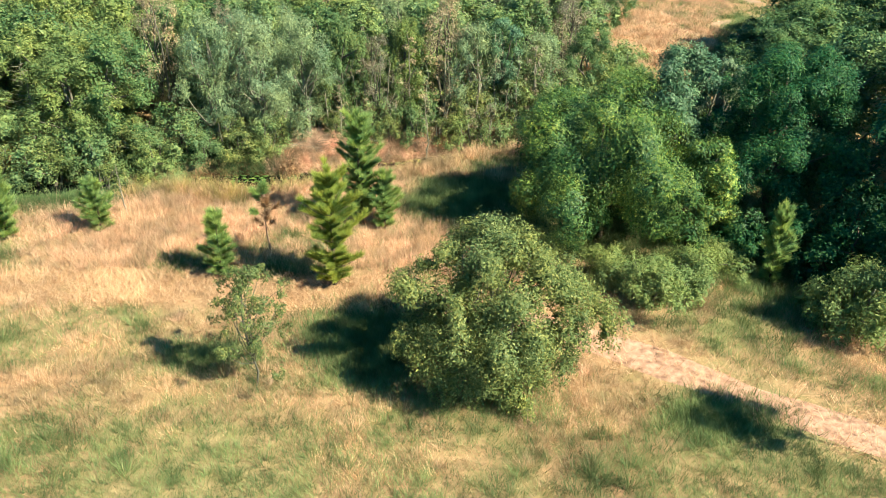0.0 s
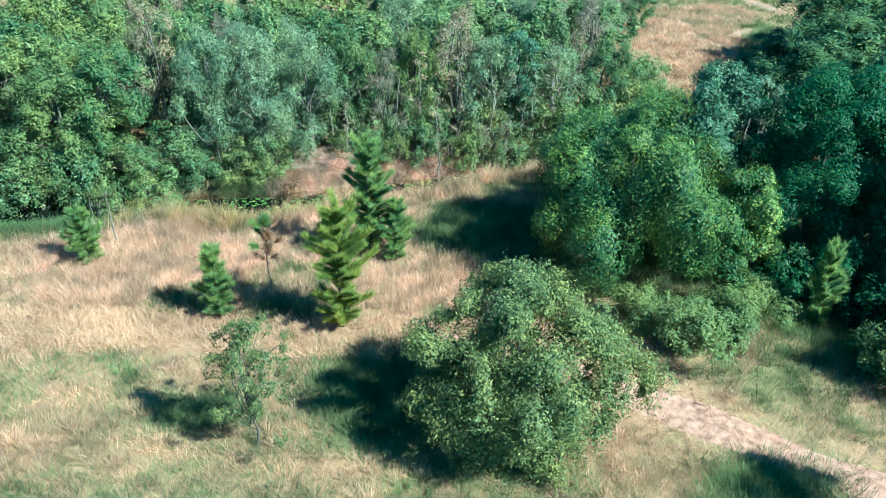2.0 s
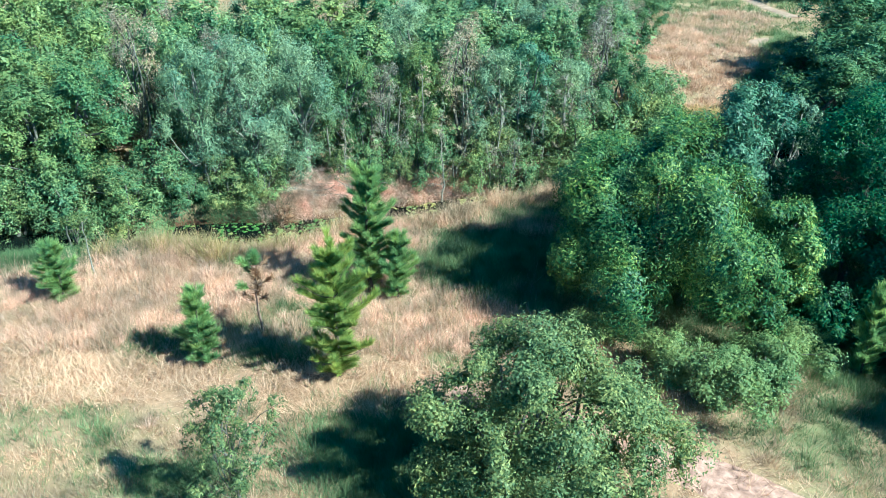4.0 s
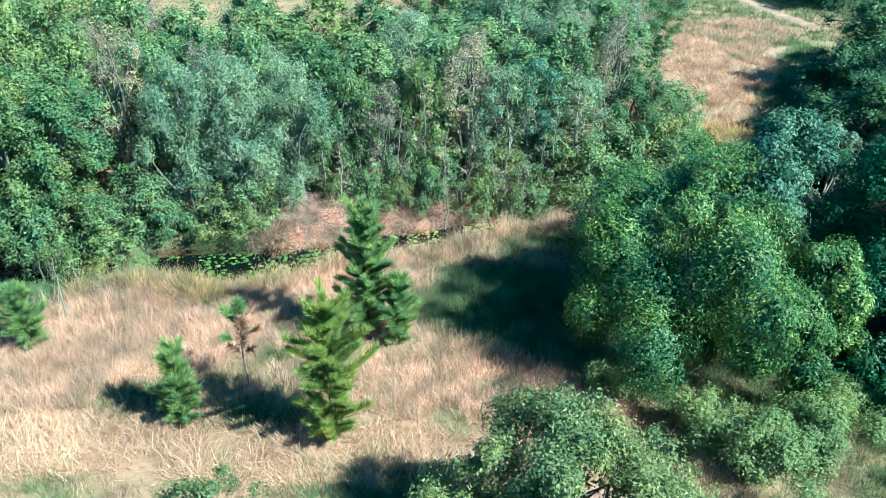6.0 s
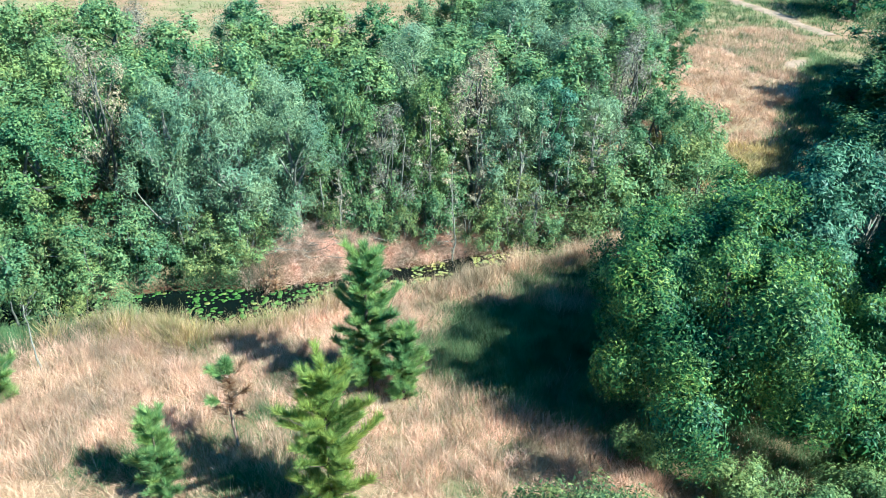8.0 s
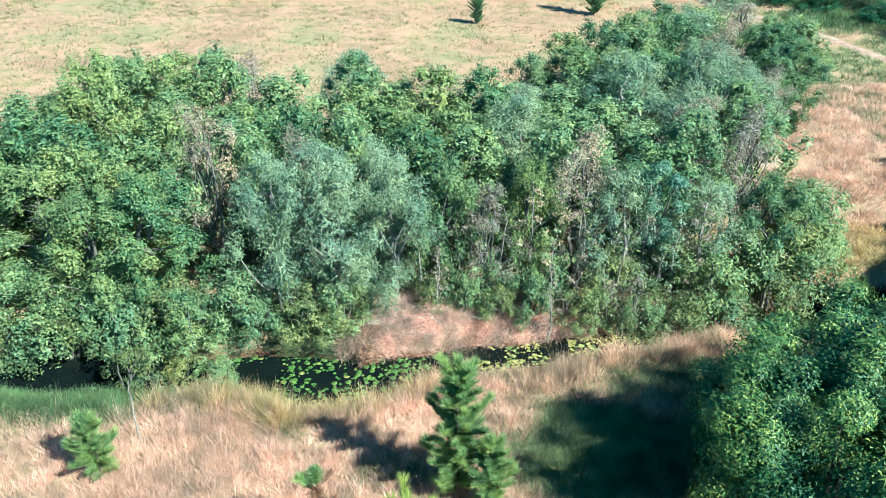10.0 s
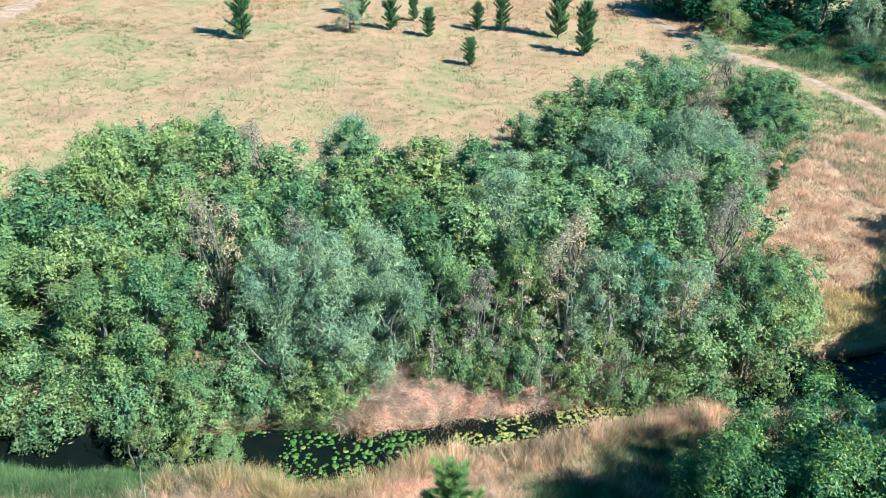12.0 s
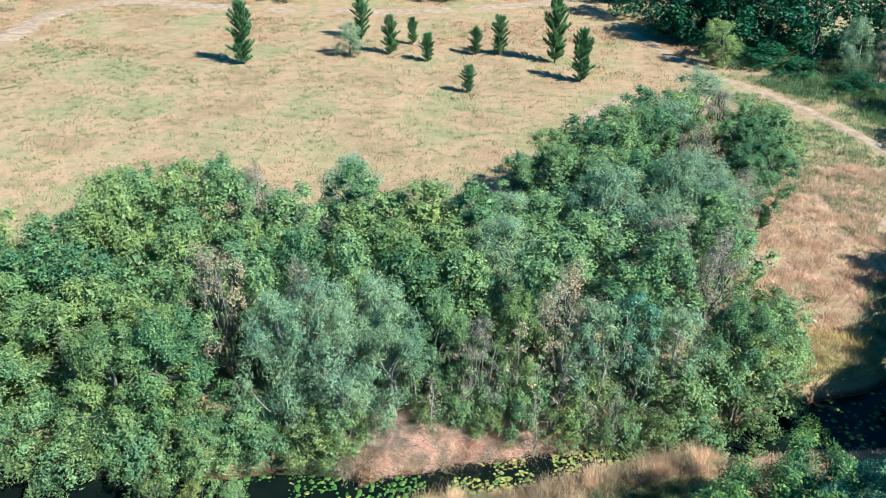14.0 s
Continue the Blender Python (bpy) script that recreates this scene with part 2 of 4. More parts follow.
def kites(rng, p, along, side, length, width, fold=0.25):
    """Leaves: one folded kite at each place p."""
    n = len(p)
    nrm = np.cross(along, side)
    length, width = np.broadcast_to(length, n)[:, None], np.broadcast_to(width, n)[:, None]
    mid = p + along * length * 0.45 + nrm * width * fold
    v = np.stack([p, mid + side * width * 0.5, p + along * length, mid - side * width * 0.5], 1).reshape(-1, 3)
    return v, np.arange(4 * n).reshape(-1, 4)


def lattice(seed, x, y, scale):
    """Smooth value noise from 0 to 1 over the plan."""
    x, y = np.asarray(x, float) / scale + 1000.5, np.asarray(y, float) / scale + 1000.5
    i, j = np.floor(x).astype(np.int64), np.floor(y).astype(np.int64)
    fx, fy = x - i, y - j
    fx, fy = fx * fx * (3 - 2 * fx), fy * fy * (3 - 2 * fy)

    def h(a, b):
        k = (a * 374761393 + b * 668265263 + seed * 982451653) & 0x7FFFFFFF
        k = ((k ^ (k >> 13)) * 1274126177) & 0x7FFFFFFF
        return ((k ^ (k >> 16)) & 0xFFFF) / 65535.0
    return (h(i, j) * (1 - fx) + h(i + 1, j) * fx) * (1 - fy) + (h(i, j + 1) * (1 - fx) + h(i + 1, j + 1) * fx) * fy


def smooth(a, b, x):
    t = np.clip((x - a) / (b - a), 0, 1)
    return t * t * (3 - 2 * t)


def from_line(line, x, y):
    """The distance of places from a line on the plan, and how far along it (in its own points)."""
    best, where = np.full(np.shape(x), 1e9), np.zeros(np.shape(x))
    for k in range(len(line) - 1):
        (ax, ay), (bx, by) = line[k][:2], line[k + 1][:2]
        dx, dy = bx - ax, by - ay
        t = np.clip(((x - ax) * dx + (y - ay) * dy) / (dx * dx + dy * dy), 0, 1)
        d = np.hypot(x - ax - t * dx, y - ay - t * dy)
        where = np.where(d < best, k + t, where)
        best = np.minimum(best, d)
    return best, where


# ---- the lie of the land ----
POND = [(-60, 40), (-34, 38.4), (-24, 38.1), (-18.8, 38.0), (-15, 38.5), (-12, 39.1), (-9.4, 38.9), (-7.6, 39.1), (-6.0, 40.2), (-4.3, 40.8), (-2, 41.4),
        (0, 42.1), (1.8, 42.9), (4.0, 43.6), (6.2, 44.5), (8.2, 44.7), (11, 45.9), (14, 46.8), (17, 48.5), (20, 51), (30, 56), (60, 62)]
SAND_LINE = [(2.2, 80.0), (4.2, 84.0), (6.4, 89.0)]
CREST_LINE = [(20.2, 63.4), (22.4, 66.4)]
BARE_LINE = [(9.6, 58.8), (12.6, 59.4)]
POND_HALF = [1.0, 1.0, 1.0, 1.1, 1.0, 1.05, 1.45, 1.4, 0.75, 0.75, 0.85, 0.8, 0.6, 0.3, 0.5, 0.8, 1.2, 1.5, 1.4, 1.1, 0.9, 0.7]
NEAR_TRACK = [(30, 10.5), (20, 14.6), (13, 18.7), (9.4, 21.0), (5.8, 23.6), (1.8, 25.6), (-1.8, 26.7), (-8, 27.2), (-16, 27.3), (-28, 27.7), (-45, 28)]
FAR_TRACK = [(-72, 84), (-64, 92), (-59, 98), (-60, 105), (-60, 111.5), (-57, 116.5), (-52, 118.4), (-42, 116.4), (-30, 116), (-18, 116.5), (-8, 120), (10, 128)]
RIGHT_TRACK = [(3, 122), (7.4, 113), (11.2, 102), (14.3, 95.8), (17.7, 91.9), (20.4, 88.2), (22, 84.8), (23.8, 80.4), (25, 77), (26.6, 72)]



def land(x, y):
    x, y = np.asarray(x, float), np.asarray(y, float)
    z = 1.15 - 0.35 * smooth(36, 40, y) + 0.7 * smooth(46, 66, y) + 0.22 * (lattice(3, x, y, 7.0) - 0.5) + 0.10 * (lattice(4, x, y, 2.2) - 0.5)
    z = z + 0.5 * np.exp(-((x - 17) ** 2 + (y - 60) ** 2) / 40.0)
    z = z + 0.55 * np.exp(-((x + 6.2) ** 2 / 2.6 + (y - 42.4) ** 2 / 1.0))
    d, k = from_line(POND, x, y)
    half = np.interp(k, np.arange(len(POND_HALF)), POND_HALF)
    edge = d - half + 0.5 * (lattice(5, x, y, 1.6) - 0.5)
    near = y < np.interp(x, [p[0] for p in POND], [p[1] for p in POND])
    reach = np.where(near, 2.2, 1.1)
    z = z + (-0.45 - z) * (1 - smooth(-0.6, reach, edge))
    return z + 0.012 * np.maximum(0, y - 130)


def spaced(a, b, step, far, n=18):
    core = np.arange(a, b + step, step)
    return np.concatenate([a - np.geomspace(step * 1.5, far, n)[::-1], core, core[-1] + np.geomspace(step * 1.5, far, n)])


gx, gy = np.meshgrid(spaced(-36, 30, 0.45, 2500), spaced(12, 80, 0.45, 2500), indexing="ij")
nx, ny = gx.shape
gi, gj = np.meshgrid(np.arange(nx - 1), np.arange(ny - 1), indexing="ij")
gf = np.stack([gi * ny + gj, (gi + 1) * ny + gj, (gi + 1) * ny + gj + 1, gi * ny + gj + 1], -1).reshape(-1, 4)
ground = new("ground", mesh_of("ground", np.stack([gx, gy, land(gx, gy)], -1).reshape(-1, 3), gf, GROUND))
for p in ground.data.polygons:
    p.use_smooth = True
tagged(ground, "rough meadow ground of thatch and brown soil", "ground", kind="structure")


def ribbon(line, half, across, lift, seed, taper=False):
    """A strip along a line, laid on the land, with a wandering edge."""
    pts = np.array(line, float)
    seg = np.concatenate([[0], np.cumsum(np.hypot(*np.diff(pts, axis=0).T))])
    s = np.arange(0, seg[-1], 0.4)
    c = np.stack([np.interp(s, seg, pts[:, 0]), np.interp(s, seg, pts[:, 1])], -1)
    box = np.ones(7) / 7
    c = np.stack([np.convolve(np.pad(c[:, q], 3, mode="edge"), box, "valid") for q in (0, 1)], -1)
    d = unit(np.gradient(c, axis=0))
    nrm = np.stack([-d[:, 1], d[:, 0]], -1)
    w = np.linspace(-1, 1, across)
    wob = half * (0.75 + 0.6 * lattice(seed, s, s * 0, 1.7))[:, None] * (1 + 0.25 * (lattice(seed + 1, s, s * 0 + 9, 0.9)[:, None] - 0.5) * np.abs(w)[None])
    if taper:
        wob = wob * (np.sin(np.pi * np.clip(s / seg[-1], 0.02, 0.98)) ** 0.6)[:, None]
    q = c[:, None] + nrm[:, None] * (w[None] * wob)[..., None]
    z = land(q[..., 0], q[..., 1]) + lift * (1 - w[None] ** 4) - 0.03 * np.abs(w[None]) ** 4
    v = np.concatenate([q, z[..., None]], -1).reshape(-1, 3)
    n = len(s)
    i, j = np.meshgrid(np.arange(n - 1), np.arange(across - 1), indexing="ij")
    return v, np.stack([i * across + j, (i + 1) * across + j, (i + 1) * across + j + 1, i * across + j + 1], -1).reshape(-1, 4)


for name, line, half, mat, seed, label in (
        ("footpath", NEAR_TRACK[:7], 0.8, STRAW_TRACK, 21, "slashed track of flattened pale straw through long grass"),
        ("dirt_track", FAR_TRACK, 1.5, SAND, 31, "pale sandy vehicle track curving past the meadow"),
        ("dirt_track", RIGHT_TRACK, 0.62, SAND, 41, "narrow sandy track beside the woods"),
        ("sand_patch", SAND_LINE, 1.6, SAND, 51, "bare pale sand patch in dry grass"),
        ("sand_patch", CREST_LINE, 0.8, SAND, 71, "bare pale sand on the crest of a grassy rise"),
        ("sand_patch", BARE_LINE, 1.2, SAND, 61, "bare pinkish sand patch beside the woods")):
    v, f = ribbon(line, half, 9, 0.05, seed, name == "sand_patch")
    tagged(new(name, mesh_of(name, v, f, mat)), label, "track" if "track" in name or "path" in name else "sand", kind="structure")

v, f = ribbon([(x, y) for x, y in POND], 4.2, 9, 0, 71)
v[:, 2] = 0.0
tagged(new("water", mesh_of("water", v, f, WATER)), "dark still pond water among reeds", "water", kind="structure")


# ---- trees ----
def crown(rng, clumps, count, length, width, up=0.45, loose=0.42, droop=0.0, inner=0.45, tufts=11, fine=0.40, simple=False, stretch=0.9, fill=0, face=0.6):
    """Leaves in tufts that stand on many overlapping clumps (x, y, z, r)."""
    cl = np.asarray(clumps, float)
    mid = cl[:, :3].mean(0)
    k = np.repeat(np.arange(len(cl)), tufts)
    d = unit(rng.normal(size=(len(k), 3)) + 0.55 * unit(cl[k, :3] - mid) + np.array([0, 0, 0.3]))
    tuft_r = cl[k, 3] * fine * (0.7 + 0.6 * rng.random(len(k)))
    tuft_p = cl[k, :3] + d * (cl[k, 3] * (0.62 + 0.28 * rng.random(len(k))))[:, None] * np.array([1, 1, stretch])
    share = tuft_r ** 2
    t = rng.choice(len(k), count, p=share / share.sum())
    e = unit(rng.normal(size=(count, 3)) + 0.35 * d[t])
    rad = tuft_r[t] * (inner + (1 - inner) * rng.random(count) ** 0.5) * (1 + 0.15 * rng.normal(size=count))
    p = tuft_p[t] + e * rad[:, None]
    nrm = unit((1.2 - face) * e + face * d[t] + np.array([0, 0, up]) + loose * rng.normal(size=(count, 3)))
    along = unit(np.cross(nrm, rng.normal(size=(count, 3))))
    along = unit(along + np.array([0, 0, -droop]))
    side = unit(np.cross(nrm, along))
    size = (0.7 + 0.6 * rng.random(count))[:, None]
    if fill:                                              # large shaded leaves deep inside, behind the fine outer ones
        deep = np.arange(count) < count // fill
        p = np.where(deep[:, None], tuft_p[t] - d[t] * cl[k[t], 3:4] * 0.48 + 0.35 * e * rad[:, None], p)
        size = np.where(deep[:, None], size * 2.4, size)
    if simple:
        v = np.stack([p - side * width * size * 0.5, p + side * width * size * 0.5, p + along * length * size], 1).reshape(-1, 3)
        return v, np.arange(3 * count).reshape(-1, 3)
    return kites(rng, p, along, side, length * size[:, 0], width * size[:, 0])


def bough(rng, a, b, r0, r1, bend=0.12, n=6, sides=5):
    a, b = np.asarray(a, float), np.asarray(b, float)
    t = np.linspace(0, 1, n)[:, None]
    span = np.linalg.norm(b - a)
    off = rng.normal(size=3) * span * bend
    p = a + (b - a) * t + off * (np.sin(np.pi * t)) + rng.normal(size=(n, 3)) * span * 0.012 * (t > 0)
    return tube(p, np.linspace(r0, r1, n), sides)


def clumps_in(rng, height, low, radius, n, size, top=0.55, jag=0.2):
    """Clumps over a rounded crown between low and height; top is how far it narrows above."""
    out = []
    for i in range(n):
        f = (i + 0.5) / n
        z = f ** 0.9
        prof = math.sin(math.pi * min(1, 0.18 + 0.80 * z)) ** top
        a = i * 2.39996 + rng.normal() * 0.4
        r = radius * prof * (0.78 + jag * rng.normal())
        s = size * radius * (0.75 + 0.6 * rng.random())
        if jag > 0.1 and rng.random() < 0.22:
            r *= 0.35
        out.append((r * math.cos(a), r * math.sin(a), low + (height - low - s * 0.7) * z, s))
    return out


def broadleaf(seed, name, label, height, low, radius, leaf, bark, count, length=0.17, width=0.085, n=34, size=0.36, trunks=1,
              category="tree", top=0.55, jag=0.2, twigs=0, girth=1.0, core=0, **kw):
    """A tree or shrub: trunk (or several), limbs and a crown of leaves in clumps, at the origin."""
    rng = np.random.default_rng(seed)
    root = tagged(new(name), label, category)
    clumps = clumps_in(rng, height, low, radius, n, size, top, jag)
    for k in range(core):
        a, f = k * 2.4, (k + 0.5) / core
        clumps.append((0.38 * radius * math.cos(a), 0.38 * radius * math.sin(a), low + (height - low) * (0.12 + 0.66 * f), 0.34 * radius))
    for k in range(trunks):
        a = 6.283 * k / trunks + rng.random()
        lean = (0.0 if trunks == 1 else 0.35) * radius
        foot = (0.12 * radius * math.cos(a) * (trunks > 1), 0.12 * radius * math.sin(a) * (trunks > 1), -0.15)
        tip = (lean * math.cos(a) + 0.1 * rng.normal(), lean * math.sin(a) + 0.1 * rng.normal(), height * 0.86)
        r = (0.022 * height + 0.02) * girth
        v, f = bough(rng, foot, tip, r, 0.02, 0.05, 8, 7)
        part("trunk", mesh_of("trunk", v, f, bark), root)
    order = sorted(clumps, key=lambda c: -c[3])[:9 + twigs]
    for c in order:
        h = max(0.2 * height, c[2] - 0.35 * height * rng.random() - 0.1 * height)
        v, f = bough(rng, (0, 0, h), (c[0] * 1.1, c[1] * 1.1, c[2] + c[3] * 0.3), (0.010 * height + 0.008) * girth, 0.008, 0.1)
        part("limb", mesh_of("limb", v, f, bark), root)
    v, f = crown(rng, clumps, count, length, width, **kw)
    part("crown", mesh_of("crown", v, f, leaf), root)
    return root


def levels_of(height, close=1.0):
    return max(6, int(height * 3.4 * close))


def pine(seed, label, height, spread, leaf, count, bare=0.12, wood=BARK_DARK, dead=None, name="pine_tree", w=0.022, split=True, close=1.0):
    """A young pine: a leader, whorls of rising boughs and brushes of long needles."""
    rng = np.random.default_rng(seed)
    root = tagged(new(name), label, "pine tree")
    v, f = bough(rng, (0, 0, -0.15), (0.04 * rng.normal(), 0.04 * rng.normal(), height * 0.97), 0.018 * height + 0.012, 0.012, 0.01, 9, 7)
    part("trunk", mesh_of("trunk", v, f, wood), root)
    per_tip = max(10, count // int(levels_of(height, close) * 4.5 * max(3, spread * 0.75 / 0.15)))
    loose = []

    def brush(tips):
        tips = np.array(tips)
        k = np.repeat(np.arange(len(tips)), per_tip)
        n = len(k)
        ax = tips[k, 3:]
        d = unit(ax * 0.75 + 0.75 * unit(rng.normal(size=(n, 3))) + np.array((0, 0, 0.42)))
        q = tips[k, :3] + ax * (rng.random((n, 1)) - 0.5) * 0.24
        length = 0.20 + 0.14 * rng.random(n)
        side = unit(np.cross(d, rng.normal(size=(n, 3))))
        return np.stack([q - side * w * 0.5, q + side * w * 0.5, q + d * length[:, None]], 1).reshape(-1, 3)

    for i in range(levels_of(height, close)):
        z = height * (bare + (0.93 - bare) * (i + 0.3 * rng.random()) / levels_of(height, close))
        reach = spread * (1 - (z / height) ** 1.8) ** 0.75 * (0.55 + 0.45 * min(1, i / 2.0)) * (0.62 + 0.68 * rng.random()) + 0.10
        for k in range(rng.integers(4, 6)):
            a = 6.283 * k / 5 + i * 1.1 + rng.normal() * 0.25
            r = reach * (0.5 + 0.65 * rng.random())
            base = np.array((0, 0, z))
            end = np.array((r * math.cos(a), r * math.sin(a), z + (0.45 + 0.55 * z / height) * r))
            bv, bf = bough(rng, base, end, 0.016, 0.006, 0.06, 5, 4)
            limb = part("limb", mesh_of("limb", bv, bf, wood), root)
            tips = [(*(base + (end - base) * t), *unit(end - base + np.array((0, 0, 0.25 * r)))) for t in np.linspace(0.2, 1.0, max(3, int(r / 0.15)))]
            v = brush(tips)
            if split:
                old = dead and z < 0.72 * height
                part("needles", mesh_of("needles", v, np.arange(len(v)).reshape(-1, 3), dead if old else leaf), limb, "dead brown needles" if old else "")
            else:
                loose.append(v)
    loose.append(brush([(0, 0, height * 0.97 * t, 0, 0, 1) for t in np.linspace(0.72, 1.0, 5)]))
    v = np.concatenate(loose)
    part("needles", mesh_of("needles", v, np.arange(len(v)).reshape(-1, 3), leaf), root)
    return root


def bare_sapling(seed, label, height, leaf=None, count=0, bark=BARK_PALE, twigs=26, spread=0.55):
    """A thin, nearly leafless stem with short side twigs."""
    rng = np.random.default_rng(seed)
    root = tagged(new("bare_sapling"), label, "sapling")
    v, f = bough(rng, (0, 0, -0.15), (0.1 * rng.normal(), 0.1 * rng.normal(), height), 0.05, 0.012, 0.02, 9, 6)
    part("trunk", mesh_of("trunk", v, f, bark), root)
    ends = []
    for i in range(twigs):
        z = height * (0.18 + 0.8 * i / twigs)
        a = i * 2.4 + rng.normal() * 0.3
        r = spread * (1.15 - z / height) * (0.6 + 0.7 * rng.random())
        e = (r * math.cos(a), r * math.sin(a), z + 0.35 * r)
        part("twig", mesh_of("twig", *bough(rng, (0, 0, z), e, 0.014, 0.005, 0.1, 4, 4), bark), root)
        ends.append((*e, 0.16))
    if leaf:
        v, f = crown(rng, ends, count, 0.11, 0.05)
        part("leaves", mesh_of("leaves", v, f, leaf), root)
    return root


def put(ob, x, y, turn=0.0, scale=1.0, tall=None, sink=0.0, tilt=0.0):
    """Set a thing on the land."""
    ob.matrix_basis = pose(x, y, float(land(x, y)) - sink, tilt, 0, turn) @ Matrix.Diagonal((scale, scale, tall or scale, 1))
    return ob


def put_copy(ob, x, y, turn=0.0, scale=1.0, tall=None, sink=0.0, group="", label=""):
    m = pose(x, y, float(land(x, y)) - sink, 0, 0, turn) @ Matrix.Diagonal((scale, scale, tall or scale, 1))
    ob2 = copy_thing(ob, Matrix())
    ob2.matrix_basis = m
    return tagged(ob2, label, group=group)


# the leafy tree in the near meadow, the great tree by the pond and those beside it
put(broadleaf(111, "leafy_tree", "rounded olive-green leafy tree standing in long meadow grass", 4.8, 0.25, 3.05, LEAF_OLIVE, BARK, 80000,
              0.094, 0.048, 70, 0.19, trunks=3, top=0.5, jag=0.16, twigs=8, fine=0.5, core=4, loose=0.5, inner=0.35, stretch=1.35, up=0.3, fill=13, simple=True), 1.5, 22.2)
put(broadleaf(12, "broad_tree", "large dense dark-green tree with drooping leafy boughs beside the pond", 6.0, 1.3, 4.8, LEAF_BROAD, BARK_DARK, 120000,
              0.108, 0.043, 31, 0.185, top=0.30, jag=0.15, droop=0.45, fine=0.34, loose=0.22, up=0.3, inner=0.5, core=9, tufts=22, simple=True, stretch=1.2, fill=15, face=0.85), 6.5, 31.3, 40)
put(broadleaf(19, "broad_tree", "dense dark-green tree on the near bank of the pond", 5.3, 0.2, 2.9, LEAF_BROAD, BARK, 36000,
              0.12, 0.05, 26, 0.22, top=0.28, jag=0.15, droop=0.5, fine=0.42, loose=0.25, inner=0.5, core=5, simple=True, stretch=1.4, fill=14, face=0.8), 6.0, 34.8)
put(broadleaf(29, "broad_tree", "leafy green tree leaning over the narrow of the pond", 5.3, 0.3, 2.9, LEAF_BROAD, BARK, 34000,
              0.115, 0.046, 24, 0.23, top=0.35, jag=0.18, droop=0.45, fine=0.40, loose=0.28, inner=0.5, core=5, simple=True, stretch=1.3, fill=14, face=0.8), 9.0, 37.0)
put(broadleaf(9, "broad_tree", "small dark-green leafy tree leaning out beside a larger one", 4.6, 0.3, 1.9, LEAF_BROAD, BARK, 20000,
              0.125, 0.05, 18, 0.28, top=0.45, jag=0.2, droop=0.4, fine=0.42, loose=0.35, inner=0.5, core=2, simple=True, fill=16), 10.6, 30.6)
put(broadleaf(13, "blue_leaved_tree", "upright tree with bluish-green leaves behind a broad dark tree", 7.5, 1.4, 2.0, LEAF_BLUE, BARK, 26000,
              0.14, 0.055, 30, 0.27, jag=0.2, droop=0.3, fine=0.5, loose=0.4, inner=0.4, core=3, fill=16, simple=True), 9.6, 33.8)
# this tree's shade is partly in its darkened leaf colour
put(broadleaf(14, "round_tree", "dense rounded green tree, its leaves coloured darker for its neighbours' shade", 7.7, 1.6, 3.4, LEAF_SHADED, BARK, 56000,
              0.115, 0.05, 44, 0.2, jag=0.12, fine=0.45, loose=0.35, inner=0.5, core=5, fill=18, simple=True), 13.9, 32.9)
# three sun blockers, mostly out of view, added to shade the right margin
put(broadleaf(15, "shade_tree", "dark green tree added mostly out of view to shade the meadow's margin", 8.8, 0.4, 3.2, LEAF_SHADED, BARK, 24000, 0.18, 0.085, 34, 0.32, core=5, simple=True), 19.2, 28.6)
put(broadleaf(20, "shade_tree", "dark green tree added mostly out of view to shade the meadow's margin", 4.7, 0.4, 2.6, LEAF_SHADED, BARK, 24000, 0.14, 0.065, 28, 0.32, core=4, simple=True), 17.4, 24.4)
put(broadleaf(22, "shade_tree", "tall dark green tree added mostly out of view to shade the meadow's margin", 10.5, 0.4, 3.9, LEAF_SHADED, BARK, 17000, 0.25, 0.125, 36, 0.30, core=5, simple=True), 22.0, 31.6)
put(broadleaf(16, "shade_tree", "tall green tree beside the slashed track", 7.2, 5.2, 0.95, LEAF_SHADED, BARK, 3600, 0.15, 0.07, 14, 0.42, girth=0.12, simple=True), 14.6, 16.6)
put(broadleaf(26, "slender_tree", "slender grey-green tree with a pale forked stem", 6.0, 2.2, 1.2, LEAF_PALE, BARK_PALE, 5200, 0.12, 0.04, 20, 0.3, trunks=2, droop=0.5, jag=0.35, twigs=6, girth=0.6, simple=True), 12.6, 36.6)
# added shrubs with darkened leaves, filling the black shade under the round tree
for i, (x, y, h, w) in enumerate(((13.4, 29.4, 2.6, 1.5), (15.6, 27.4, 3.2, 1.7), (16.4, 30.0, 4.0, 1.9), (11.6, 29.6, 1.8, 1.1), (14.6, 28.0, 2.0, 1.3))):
    put(broadleaf(211 + i, "shade_shrub", "dark leafy shrub added to fill the deep shade beneath tall trees", h, 0.05, w, LEAF_SHADED, BARK_DARK, 7000, 0.13, 0.06, 22, 0.32, trunks=2, category="shrub", core=3, fill=10, simple=True), x, y)
SHRUB = broadleaf(17, "leafy_shrub", "low yellow-green shrub at the foot of a broad tree", 1.9, 0.1, 1.4, LEAF_LIME, BARK, 10500, 0.095, 0.048, 26, 0.32, trunks=3, category="shrub", jag=0.3, fine=0.5, inner=0.35, fill=14, simple=True)
put(SHRUB, 7.5, 26.2)
put_copy(SHRUB, 9.1, 27.0, 80, 0.95)
put_copy(SHRUB, 6.2, 27.6, 200, 0.8)
put_copy(SHRUB, 14.1, 24.4, 120, 1.1, 1.35, label="dark leafy shrub at the meadow's shaded margin")
put_copy(SHRUB, 4.6, 29.4, 20, 0.75)
put_copy(SHRUB, 10.4, 28.4, 310, 0.8)
